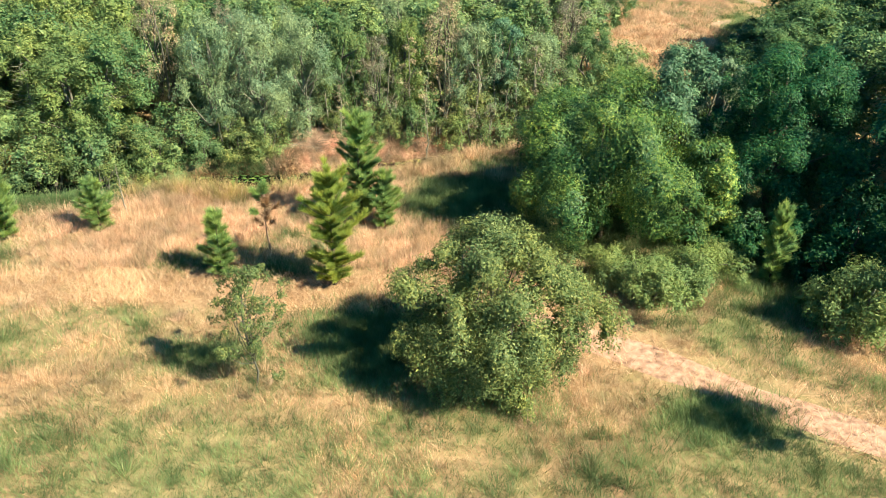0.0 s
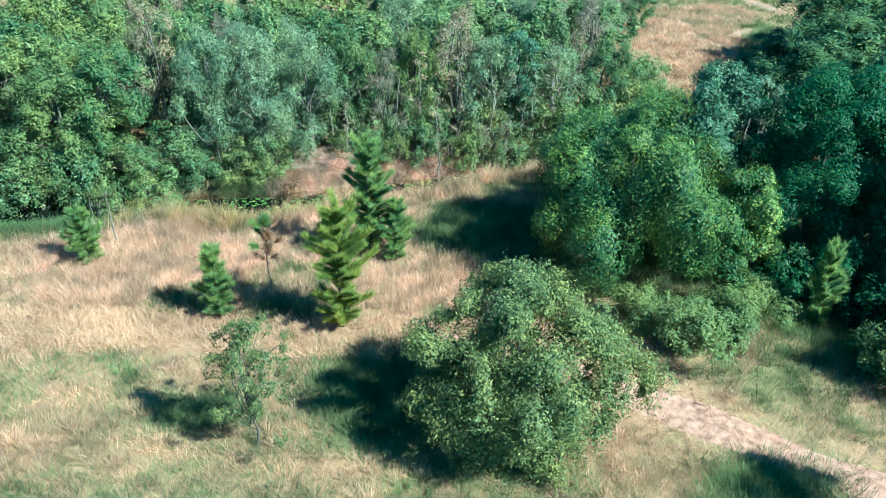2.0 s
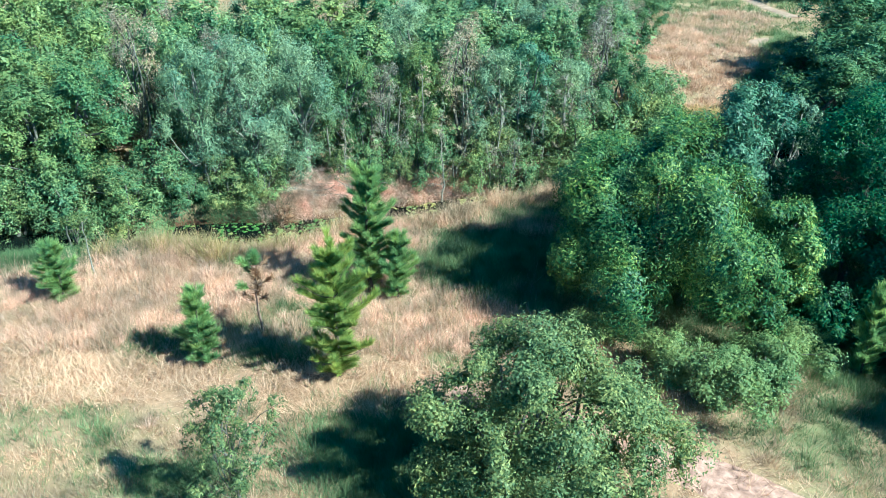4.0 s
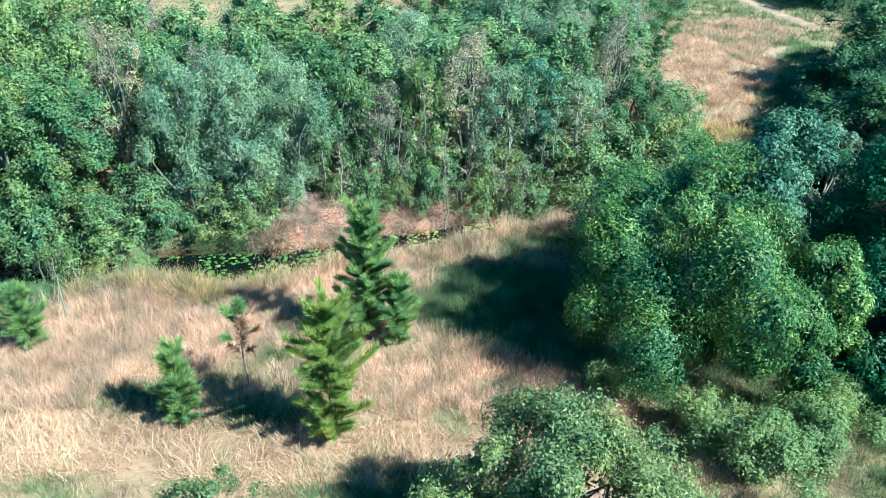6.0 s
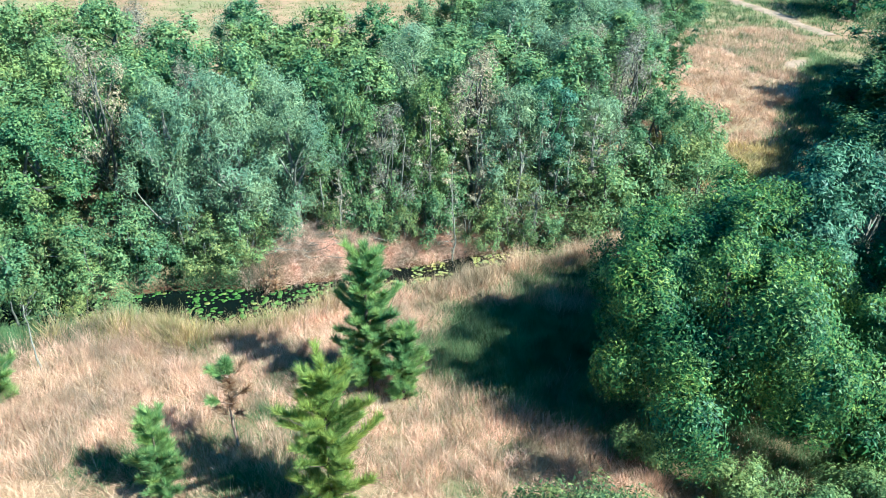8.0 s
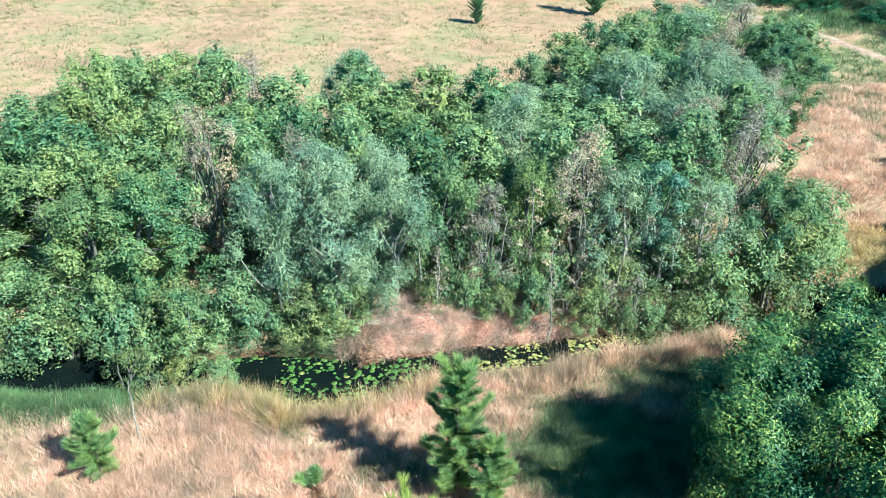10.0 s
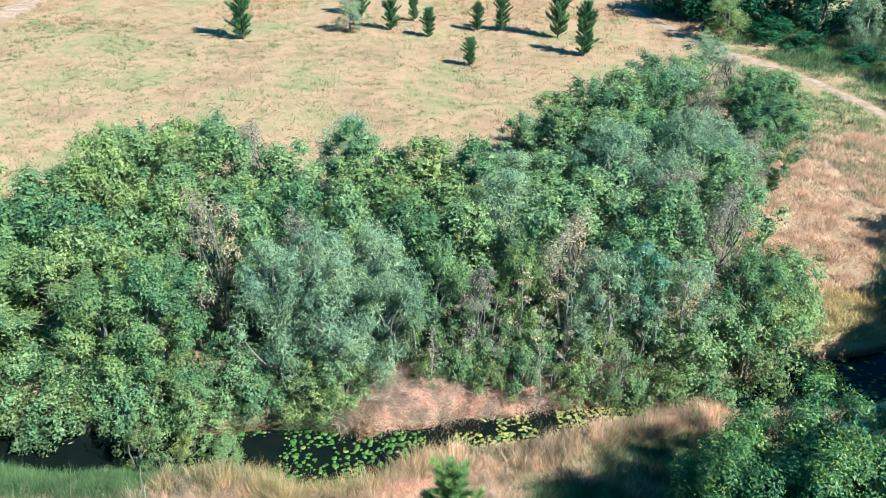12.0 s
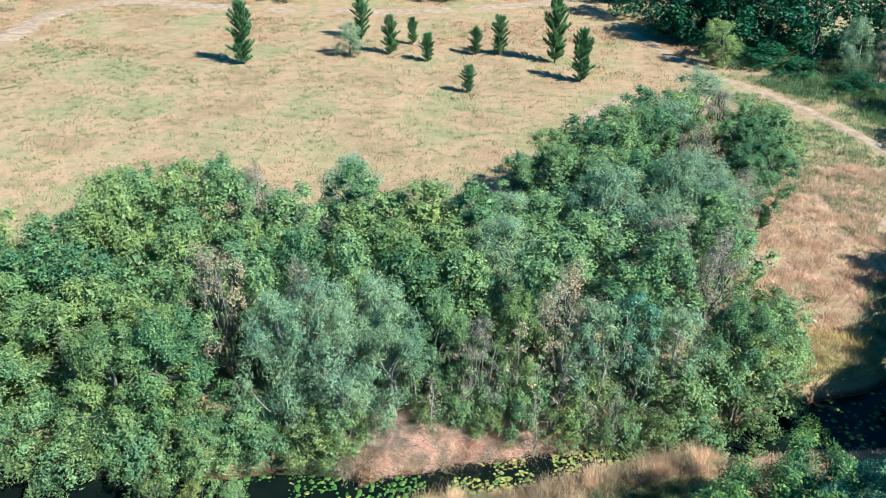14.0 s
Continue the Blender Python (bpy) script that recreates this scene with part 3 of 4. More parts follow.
WILLOWY = broadleaf(18, "thin_sapling", "slender sparse-leaved grey-green sapling in long grass", 4.4, 1.2, 1.05, LEAF_OLIVE, BARK, 7000, 0.085, 0.04, 40, 0.24, trunks=1, girth=0.3, jag=0.35, twigs=8, simple=True, category="sapling")
put(WILLOWY, -5.9, 21.4)

# young pines in the near meadow
put(pine(21, "bright yellow-green young pine in dry meadow grass", 4.8, 0.95, NEEDLE_LIME, 44000, 0.03), -4.05, 27.4)
put(pine(22, "tall blue-green young pine in dry grass by the pond", 5.1, 0.84, NEEDLE, 50000, 0.06), -3.45, 32.4, 30)
PINE_S = pine(23, "small green pine sapling in dry meadow grass", 2.75, 0.56, NEEDLE, 15000, 0.04)
put(PINE_S, -8.5, 28.2)
put_copy(PINE_S, -2.45, 32.1, 250, 0.95, label="small green pine close beside a taller one")
put_copy(PINE_S, -14.55, 32.0, 70, 1.0, 0.9)
put_copy(PINE_S, -18.3, 31.4, 140, 1.15)
put_copy(PINE_S, 12.4, 27.6, 200, 0.8, 1.2)


def dying_pine(seed, height):
    """A pine that has shed most needles: a bare stem, a few boughs and green tufts at their tips."""
    rng = np.random.default_rng(seed)
    root = tagged(new("pine_tree"), "half-dead pine sapling with brown needles and bare stem", "pine tree")
    v, f = bough(rng, (0, 0, -0.15), (0.06, 0.0, height * 0.92), 0.04, 0.014, 0.02, 9, 7)
    part("trunk", mesh_of("trunk", v, f, BARK_RED), root)

    def tuft(at, way, n, long, spread):
        d = unit(way + spread * unit(rng.normal(size=(n, 3))))
        q = at - way * 0.30 * rng.random((n, 1))
        side = unit(np.cross(d, rng.normal(size=(n, 3))))
        tip = q + d * (long * (0.7 + 0.5 * rng.random(n)))[:, None]
        return np.stack([q - side * 0.011, q + side * 0.011, tip], 1).reshape(-1, 3)

    for k in range(9):
        z, a, live = height * (0.40 + 0.055 * k), k * 2.4 + 0.4, k in (3, 5, 8)
        r = 0.62 - 0.03 * k if live else 0.38
        end = np.array((r * math.cos(a), r * math.sin(a), z + 0.75 * r))
        way = unit(end - np.array((0, 0, z)))
        limb = part("limb", mesh_of("limb", *bough(rng, (0, 0, z), end, 0.016, 0.006, 0.06, 5, 4), BARK_RED), root)
        v = tuft(end, way, 260 if live else 70, 0.24, 0.8)
        part("needles", mesh_of("needles", v, np.arange(len(v)).reshape(-1, 3), NEEDLE if live else NEEDLE_DEAD), limb, "" if live else "dead brown needles")
    for z, n, mat, label in ((0.99, 700, NEEDLE, ""), (0.80, 420, NEEDLE_DEAD, "dead brown needles"), (0.62, 260, NEEDLE_DEAD, "dead brown needles")):
        v = tuft(np.array((0.05, 0, height * z)), np.array((0, 0, 1.0)), n, 0.26, 1.0)
        part("needles", mesh_of("needles", v, np.arange(len(v)).reshape(-1, 3), mat), root, label)
    return root


DYING = dying_pine(24, 2.6)
put(DYING, -6.9, 29.8, 150, 1.2)
stick = bare_sapling(25, "thin bare leaning grey stem in the grass", 2.2, twigs=6, spread=0.3)
put(stick, -14.0, 33.6, 30, 0.8, 1.0, tilt=-14)

# ---- the woods beyond the pond ----
WOODS_EDGE = [(-38, 40.0), (-30, 39.8), (-20, 40.0), (-13, 41.6), (-9, 42.4), (-4, 43.6), (3, 44.2), (8, 45.8), (10, 48.4), (11, 54), (10.4, 57), (11.6, 61), (12.6, 68), (13.6, 74), (11.6, 79.5), (8.0, 79),
              (3.6, 69.5), (1.6, 66.5), (-2.6, 63.5), (-4.2, 58), (-6, 55.8), (-10, 57.5), (-13.5, 55.2), (-19, 58), (-25.5, 56), (-27.5, 50.5), (-36, 48)]


def inside(x, y, poly):
    hit = False
    for (ax, ay), (bx, by) in zip(poly, poly[1:] + poly[:1]):
        if (ay > y) != (by > y) and x < (bx - ax) * (y - ay) / (by - ay) + ax:
            hit = not hit
    return hit


WOOD_LABEL = "mid-green woodland tree in a dense stand beyond the pond"
KINDS = {
    "mid": [broadleaf(31 + i, "woodland_tree", WOOD_LABEL, 6.0, 0.9, 1.9, (LEAF_MID, LEAF_LIME, LEAF_FOREST, LEAF_LIME)[i], BARK, 14000, 0.108, 0.057, 40, 0.22, jag=0.28, fine=0.62, loose=0.5, up=0.45, inner=0.2, tufts=9, stretch=1.25, fill=9, simple=True) for i in range(4)],
    "back": [broadleaf(131 + i, "woodland_tree", WOOD_LABEL, 6.0, 0.9, 1.9, (LEAF_MID, LEAF_LIME, LEAF_FOREST, LEAF_MID)[i], BARK, 7000, 0.134, 0.075, 40, 0.22, jag=0.28, fine=0.62, loose=0.5, up=0.45, inner=0.2, tufts=9, stretch=1.2, fill=9, simple=True) for i in range(4)],
    "pale": [broadleaf(41 + i, "feathery_tree", "feathery grey-green tree at the edge of the woods", 6.2, 0.8, 1.7, LEAF_PALE, BARK_PALE, 11500, 0.145, 0.034, 34, 0.30,
                       droop=0.5, loose=0.55, inner=0.12, fine=0.6, stretch=1.4, tufts=8, twigs=6, fill=14, simple=True) for i in range(2)],
    "brown": [broadleaf(51, "browning_tree", "thin tree with browning sparse leaves in the woods", 6.2, 1.4, 1.25, LEAF_BROWN, BARK, 5600, 0.09, 0.038, 26, 0.34, twigs=12, girth=0.6, jag=0.3, simple=True)],
    "blue": [broadleaf(52, "blue_leaved_tree", "slim tree with shining bluish leaves in the woods", 5.6, 1.2, 1.0, LEAF_BLUE, BARK, 7000, 0.13, 0.055, 18, 0.4, simple=True)],
    "edge": [broadleaf(53 + i, "leafy_shrub", "bushy green shrub overhanging the pond bank", 2.6, 0.1, 1.5, (LEAF_MID, LEAF_OLIVE)[i], BARK, 3800, 0.112, (0.064, 0.054)[i], 26, 0.34, trunks=3, jag=0.3, fill=12, simple=True, category="shrub") for i in range(2)],
}
KINDS["far"] = [broadleaf(57 + i, "distant_tree", "dark green tree in the wood beyond the far meadow", 6.0, 0.6, 2.0, LEAF_SHADED, BARK, 2800, 0.27, 0.165, 24, 0.36, jag=0.3, loose=0.7, fine=0.55, inner=0.25, simple=True) for i in range(2)]
used = set()


def wood(kind, x, y, height, wide=1.0, which=0, turn=0.0, group="trees of the woods beyond the pond"):
    base = KINDS[kind][which % len(KINDS[kind])]
    h = {"mid": 6.0, "pale": 6.2, "brown": 6.2, "blue": 5.6, "edge": 2.6, "far": 6.0, "back": 6.0}[kind]
    if base.name in used:
        return put_copy(base, x, y, turn, wide, height / h, group=group)
    used.add(base.name)
    tagged(base, group=group)
    return put(base, x, y, turn, wide, height / h)


NAMED = [("pale", -11.9, 42.4, 6.8, 1.05), ("pale", -9.4, 42.7, 6.4, 1.05), ("pale", -7.2, 43.2, 6.0, 1.0), ("pale", -10.5, 44.4, 6.8, 1.05), ("pale", -8.2, 44.9, 6.6, 0.95),
         ("pale", -12.4, 59.6, 5.4, 1.1), ("brown", -3.6, 43.8, 5.6, 0.9), ("brown", 0.2, 45.8, 7.2, 1.25), ("brown", -11.6, 45.4, 6.9, 1.0),
         ("brown", -15.2, 44.4, 8.2, 1.1), ("blue", 3.3, 45.9, 6.0, 1.0), ("mid", -22.4, 50.4, 7.8, 1.3), ("mid", -5.3, 44.2, 6.2, 0.75), ("pale", 1.6, 45.2, 5.8, 0.9),
         ("mid", -16.6, 41.6, 6.2, 1.15), ("mid", -18.7, 40.8, 5.4, 1.2), ("mid", -23.6, 39.4, 5.6, 1.25), ("pale", 5.4, 46.4, 5.0, 0.9), ("mid", 8.2, 47.2, 5.0, 0.9), ("mid", -2.0, 45.0, 6.0, 0.7),
         ("brown", -7.0, 57.4, 5.2, 1.4), ("brown", 10.8, 61.5, 4.6, 1.2), ("pale", 10.4, 77.6, 5.8, 1.3), ("back", 9.0, 74.6, 4.8, 1.2), ("brown", 11.8, 75.6, 5.2, 1.3), ("back", 14.4, 72.4, 5.0, 1.2), ("mid", 12.8, 69.0, 5.2, 1.0), ("back", 8.4, 76.4, 4.2, 1.0), ("back", 13.2, 74.0, 4.6, 1.1), ("mid", 9.4, 70.2, 4.6, 1.0),
         ("back", 12.0, 68.8, 5.0, 1.1), ("back", 14.6, 71.6, 5.0, 1.1), ("back", -2.4, 62.8, 4.6, 1.0), ("back", -0.6, 65.4, 5.2, 1.2), ("back", 1.6, 66.6, 5.6, 1.2), ("back", 3.8, 67.0, 5.4, 1.1), ("back", 0.4, 62.4, 5.2, 1.2), ("back", 2.6, 63.4, 5.0, 1.1)]
grown = []
DEAD = (-21.3, 41.7)
wrng = np.random.default_rng(7)
for i, (kind, x, y, h, w) in enumerate(NAMED):
    wood(kind, x, y, h, w, i, 77 * i % 360)
    grown.append((x, y))
for x, y, h, w, kind in ((13.0, 66.0, 4.8, 1.1, "mid"), (11.6, 64.2, 4.4, 1.0, "mid"), (8.4, 62.2, 5.2, 1.2, "pale"), (9.2, 59.0, 5.2, 1.0, "pale")):
    wood(kind, x, y, h, w, 2, 70 * x)
    grown.append((x, y))
for row in range(14):
    for col in range(22):
        x = -38 + col * 2.7 + (row % 2) * 1.35 + wrng.normal() * 0.45
        y = 40.6 + row * 2.6 + wrng.normal() * 0.45
        h, w, k, a = 5.1 + 1.9 * wrng.random(), 1.05 + 0.35 * wrng.random(), int(wrng.integers(0, 4)), 360 * wrng.random()
        if inside(x, y, WOODS_EDGE) and (x - DEAD[0]) ** 2 + (y - DEAD[1]) ** 2 > 4.0 and all((x - p) ** 2 + (y - q) ** 2 > 3.6 for p, q in grown):
            luck = wrng.random()
            thin = 0.15 if x > -5 else 0.04
            wood("brown" if luck < 0.07 else "pale" if luck < 0.07 + thin else "mid" if y < 45.5 else "back", x, y, h * (0.85 if y > 60 else 1.0), w, 2 if y > 60 and k != 1 else k, a)
            grown.append((x, y))
for i, (x, y, s, tall) in enumerate([(-24.6, 38.7, 1.5, 1.3), (-22.4, 38.9, 1.4, 1.1), (-20.3, 39.3, 1.2, 1.0), (-29.2, 39.0, 1.4, 1.2), (-31, 39.4, 1.2, 1.2), (-27.5, 39.2, 1.2, 1.1), (-18.4, 39.7, 1.1, 1.0), (-15.6, 40.5, 1.0, 0.9), (-13.2, 41.2, 1.0, 0.9),
                                     (-11.2, 41.4, 0.95, 0.8), (-9.2, 41.6, 0.85, 0.75), (-8.3, 42.4, 0.7, 0.75), (3.2, 43.7, 0.7, 0.7),
                                     (4.4, 43.9, 0.9, 0.8), (6.4, 44.6, 1.0, 0.8), (8.2, 45.4, 1.0, 1.0), (9.9, 46.9, 1.1, 1.1), (-5.6, 42.7, 0.6, 0.55), (-4.2, 43.1, 0.7, 0.7), (-2.9, 42.9, 0.5, 0.6), (-1.7, 43.4, 0.7, 0.75), (-0.2, 43.4, 0.6, 0.6), (0.9, 43.5, 0.6, 0.75), (2.2, 43.5, 0.7, 0.75), (11.0, 48.9, 1.0, 1.0), (10.6, 51.0, 1.0, 1.0), (-13.3, 38.5, 0.75, 0.55), (-16.1, 37.2, 0.9, 0.85), (-14.8, 40.0, 0.9, 0.75), (-14.7, 38.5, 0.6, 0.5), (-17.4, 39.6, 1.1, 1.0), (-19.6, 39.2, 1.1, 1.0), (-12.4, 40.9, 0.8, 0.55), (-10.4, 41.1, 0.8, 0.5), (-15.4, 40.4, 0.8, 0.6), (-9.2, 41.2, 0.6, 0.45), (7.4, 46.2, 1.2, 1.1), (9.0, 47.4, 1.3, 1.3), (5.4, 45.4, 1.1, 1.1), (3.6, 45.0, 1.0, 1.1), (10.6, 49.8, 1.3, 1.3), (11.2, 52.6, 1.1, 1.0), (-1.0, 44.4, 0.9, 1.0), (1.4, 44.8, 0.9, 1.0), (-3.6, 44.0, 0.8, 0.9)]):
    wood("edge", x, y, 2.6 * tall, s, i, 61 * i % 360, group="shrubs along the pond bank")
for i, (x, y, h) in enumerate([(-0.9, 42.5, 4.0), (-5.4, 42.6, 2.9), (1.5, 43.5, 2.5), (2.5, 43.7, 2.6), (0.3, 44.3, 3.2)]):
    put(bare_sapling(61 + i, "slim pale sapling with few brown leaves on the pond bank", h, LEAF_BROWN, 260), x, y, 50 * i)

# slim pale stems along the front of the woods
STEMS = [bare_sapling(81 + i, "slim pale-stemmed young tree at the edge of the woods", 5.0, (LEAF_PALE, LEAF_OLIVE, LEAF_BROWN)[i], 420, twigs=12, spread=0.7) for i in range(3)]
srng = np.random.default_rng(83)
for i in range(15):
    x = -6.2 + 12.0 * (i + 0.5) / 15 + 0.3 * srng.normal()
    y = 43.3 + 0.22 * max(0, x + 2) + 1.1 * srng.random()
    h = 0.75 + 0.4 * srng.random()
    if i < 3:
        put(STEMS[i], x, y, 40 * i, 1.0, h)
        tagged(STEMS[i], group="slim stems at the edge of the woods")
    else:
        put_copy(STEMS[i % 3], x, y, 57 * i, 0.9 + 0.3 * srng.random(), h, group="slim stems at the edge of the woods")


def brush_pile(seed, n, wide):
    """Fallen bare branches lying over one another."""
    rng = np.random.default_rng(seed)
    root = tagged(new("brush_pile"), "heap of fallen grey-pink bare branches on the pond bank", "branches")
    for i in range(n):
        a, long = math.pi * rng.random(), 0.5 + 0.8 * rng.random()
        c = np.array((rng.normal() * wide * 0.4, rng.normal() * wide * 0.25, 0.06 + 0.009 * i))
        d = np.array((math.cos(a), 0.6 * math.sin(a), 0.15 * rng.normal())) * long * 0.5
        part("branch", mesh_of("branch", *bough(rng, c - d, c + d, 0.016, 0.005, 0.12, 6, 5), BARK_PALE), root)
    return root


put(brush_pile(87, 44, 1.9), -6.2, 41.7)
put(broadleaf(69, "rusty_shrub", "small rust-brown dead shrub at the water's edge", 0.8, 0.05, 0.45, NEEDLE_DEAD, BARK_DARK, 900, 0.10, 0.045, 9, 0.5, trunks=2, category="shrub"), -8.0, 40.35)
dead = bare_sapling(68, "dead grey tree with bare tangled branches in the woods", 4.8, bark=BARK_PALE, twigs=40, spread=1.9)
put(dead, *DEAD, 40)

# ---- the far meadow ----
FAR_PINE = pine(71, "young green pine standing in the far dry meadow", 4.0, 1.05, NEEDLE_FAR, 12000, 0.03, w=0.06, split=False, close=1.6)
for i, (x, y, h, w) in enumerate([(-30.6, 93.4, 6.6, 1.45), (-21.0, 104, 5.0, 1.2), (-16.9, 98.6, 4.2, 1.0), (-15.2, 102.5, 3.0, 0.7), (-12.8, 96.6, 3.0, 0.9), (-8.2, 99.4, 3.0, 0.8),
                                  (-5.8, 99.6, 4.2, 1.0), (-0.2, 97.6, 7.0, 1.4), (2.2, 91.7, 5.2, 1.2), (-7.9, 87.5, 2.6, 0.8), (9.4, 61.0, 2.6, 0.7), (12.7, 62.8, 1.7, 0.5)]):
    if i == 0:
        put(FAR_PINE, x, y, 0, w * 0.78, h * 0.95 / 4.0)
        tagged(FAR_PINE, group="pines of the far meadow")
    else:
        put_copy(FAR_PINE, x, y, 67 * i, w * 0.78, h * 0.95 / 4.0, group="pines of the far meadow")
frng = np.random.default_rng(17)
FAR_TREES = [(12.4, 108.0, 6.0, 1.4, "far"), (15.6, 107.0, 6.5, 1.5, "far"), (-20.8, 97.5, 3.4, 0.9, "pale"), (15.6, 98.6, 4.4, 1.1, "mid"), (17.2, 104.5, 7.0, 1.5, "far"), (21.5, 103, 7.5, 1.5, "far"), (25.5, 102.5, 7.5, 1.5, "far"), (30.0, 103, 8.0, 1.6, "far"),
             (34.0, 102, 8.0, 1.6, "far"), (27.6, 96.6, 5.6, 0.9, "pale"), (31.5, 97, 6.0, 1.0, "pale"), (29.4, 93.5, 4.6, 0.8, "brown"), (14.0, 109, 7.0, 1.6, "far"), (19.5, 109, 8.0, 1.7, "far"),
             (25, 109, 8, 1.7, "far"), (38, 99, 8, 1.7, "far"), (9.0, 117, 6.5, 1.6, "far"), (34, 92, 5, 1.1, "far"), (31.0, 86, 5, 1.2, "far"), (36.5, 87, 6, 1.4, "far"), (30.5, 78, 5.5, 1.2, "far"),
             (20.5, 99.2, 2.2, 1.0, "far"), (23.0, 97.0, 1.6, 0.8, "far"), (27, 92.0, 1.8, 0.9, "far"), (-71, 100, 5, 1.4, "far"), (-68, 108, 6, 1.5, "far")]
for i, (x, y, h, w, kind) in enumerate(FAR_TREES):
    wood(kind, x, y, h, w, i, 41 * i, group="trees beyond the far meadow")
for i in range(26):
    x = -75 + i * 4.0 + frng.normal()
    wood("far", x, 127 + 2.0 * frng.normal(), 4.5 + 2.5 * frng.random(), 1.5, i, 360 * frng.random(), group="trees beyond the far meadow")
for i, (x, y, h, w) in enumerate([(17.2, 43.4, 6.0, 1.35), (20.6, 46.6, 6.4, 1.4), (18.8, 39.8, 6.4, 1.2), (21.6, 51.0, 6.2, 1.5), (22.6, 55.4, 6.0, 1.4), (25.6, 57.5, 6.0, 1.6), (22.5, 45.0, 6.5, 1.5), (26.5, 50, 7, 1.6), (19.0, 37.5, 7.0, 1.5),
                                  (24.5, 39.5, 7, 1.6), (19.4, 44.6, 6.0, 1.5), (21.4, 48.8, 6.2, 1.5), (22.4, 53.2, 6.0, 1.5), (24.4, 56.4, 6.0, 1.6), (27.6, 59.6, 6.4, 1.6), (20.9, 55.9, 2.8, 0.9), (25.4, 53.0, 7.5, 1.8),
                                  (30.0, 60, 7.0, 1.7), (27.5, 35.5, 12.0, 2.0), (29.0, 41, 12.0, 2.1), (30.0, 46.5, 10.0, 2.0), (24.6, 34.2, 10.5, 1.7)]):
    wood("mid" if i < 3 else "back", x, y, h, w, 2, 53 * i, group="dark trees along the creek")


# ---- grass ----
def near_line(line, x, y, half):
    d, _ = from_line(line, x, y)
    return d < half


def greenness(x, y):
    """How green the sward is, 0 to 1, over the plan; raised where tree shadows fall, to deepen them."""
    n = 0.6 * lattice(81, x, y, 3.2) + 0.4 * lattice(82, x, y, 1.1)
    g = 0.50 * (1 - smooth(17, 25, y)) + 0.20
    g = g + 0.30 * smooth(4, 8, x) * smooth(16, 19, y) * (1 - smooth(30, 34, y))
    # shade of the broad and right-hand trees, painted as darker green sward
    g = g + 0.95 * smooth(-0.7, 0.5, x + 1.1 - 1.35 * np.maximum(0, 33 - y)) * smooth(27.5, 29, y) * (1 - smooth(36.5, 38, y))
    g = g + 0.5 * smooth(9, 11, x) * smooth(24, 27, y) * (1 - smooth(40, 44, y))
    # green spots in the shadows of the leafy tree, sapling and track-side tree
    g = g + 1.1 * np.exp(-((x + 2.4) ** 2 / 7.0 + (y - 23.6) ** 2 / 4.5)) + 0.7 * np.exp(-((x + 7.6) ** 2 / 3.0 + (y - 23.2) ** 2 / 1.2))
    g = g + 0.9 * np.exp(-((x - 8.6) ** 2 / 3.0 + (y - 19.8) ** 2 / 1.5)) + 0.85 * smooth(-13.5, -16, x) * smooth(33, 35, y) * (1 - smooth(40, 44, y))
    g = g + smooth(56, 64, y) * (0.14 + 0.82 * smooth(8, -32, x) * (1 - smooth(88, 104, y)) + 0.75 * smooth(14, 18, x) + 0.16 * (lattice(85, x, y, 6.0) - 0.5))
    return np.clip(g + 2.0 * (n - 0.5) * (1 - 0.72 * smooth(55, 65, y)), 0, 1)


def blades(rng, x, y, height, width, lean, tuft=0.10, per=7):
    """Tufts of grass blades at places on the land: one tapering blade a triangle."""
    n = len(x) * per
    k = np.repeat(np.arange(len(x)), per)
    px, py = x[k] + rng.normal(size=n) * tuft, y[k] + rng.normal(size=n) * tuft
    h = np.broadcast_to(height, len(x))[k] * (0.55 + 0.65 * rng.random(n))
    a = 6.283 * lattice(91, px, py, 1.1) * 1.7 + rng.normal(size=n) * 1.5
    tilt = lean * (0.35 + 1.1 * rng.random(n))
    base = np.stack([px, py, land(px, py) - 0.04], -1)
    tip = base + np.stack([np.cos(a) * tilt * h, np.sin(a) * tilt * h, h * np.sqrt(np.maximum(0.06, 1 - 0.55 * tilt ** 2))], -1)
    b = 6.283 * rng.random(n)
    side = np.stack([np.cos(b), np.sin(b), 0 * b], -1) * width * 0.5
    v = np.stack([base - side, base + side, tip], 1).reshape(-1, 3)
    return v, np.arange(3 * n).reshape(-1, 3)


def sow(rng, n, x0, x1, y0, y1):
    x, y = x0 + (x1 - x0) * rng.random(n), y0 + (y1 - y0) * rng.random(n)
    dp, kp = from_line(POND, x, y)
    wet = dp < np.interp(kp, np.arange(len(POND_HALF)), POND_HALF) + 0.25
    track = near_line(NEAR_TRACK[:6], x, y, 0.75) | near_line(RIGHT_TRACK, x, y, 0.45 + 0.7 * lattice(105, x, y, 1.6)) | near_line(FAR_TRACK, x, y, 1.5)
    track |= near_line(SAND_LINE, x, y, 1.3 * lattice(93, x, y, 1.2) + 0.2) | near_line(BARE_LINE, x, y, 0.9) | near_line(CREST_LINE, x, y, 0.6)
    keep = ~wet & ~track
    return x[keep], y[keep]


def in_wedge(x, y, slack=3.0):
    return np.abs(x + 1) < 0.62 * y + slack


def grass(name, label, mat, v, f):
    tagged(new(name, mesh_of(name, v, f, mat)), label, "grass", kind="stuff")


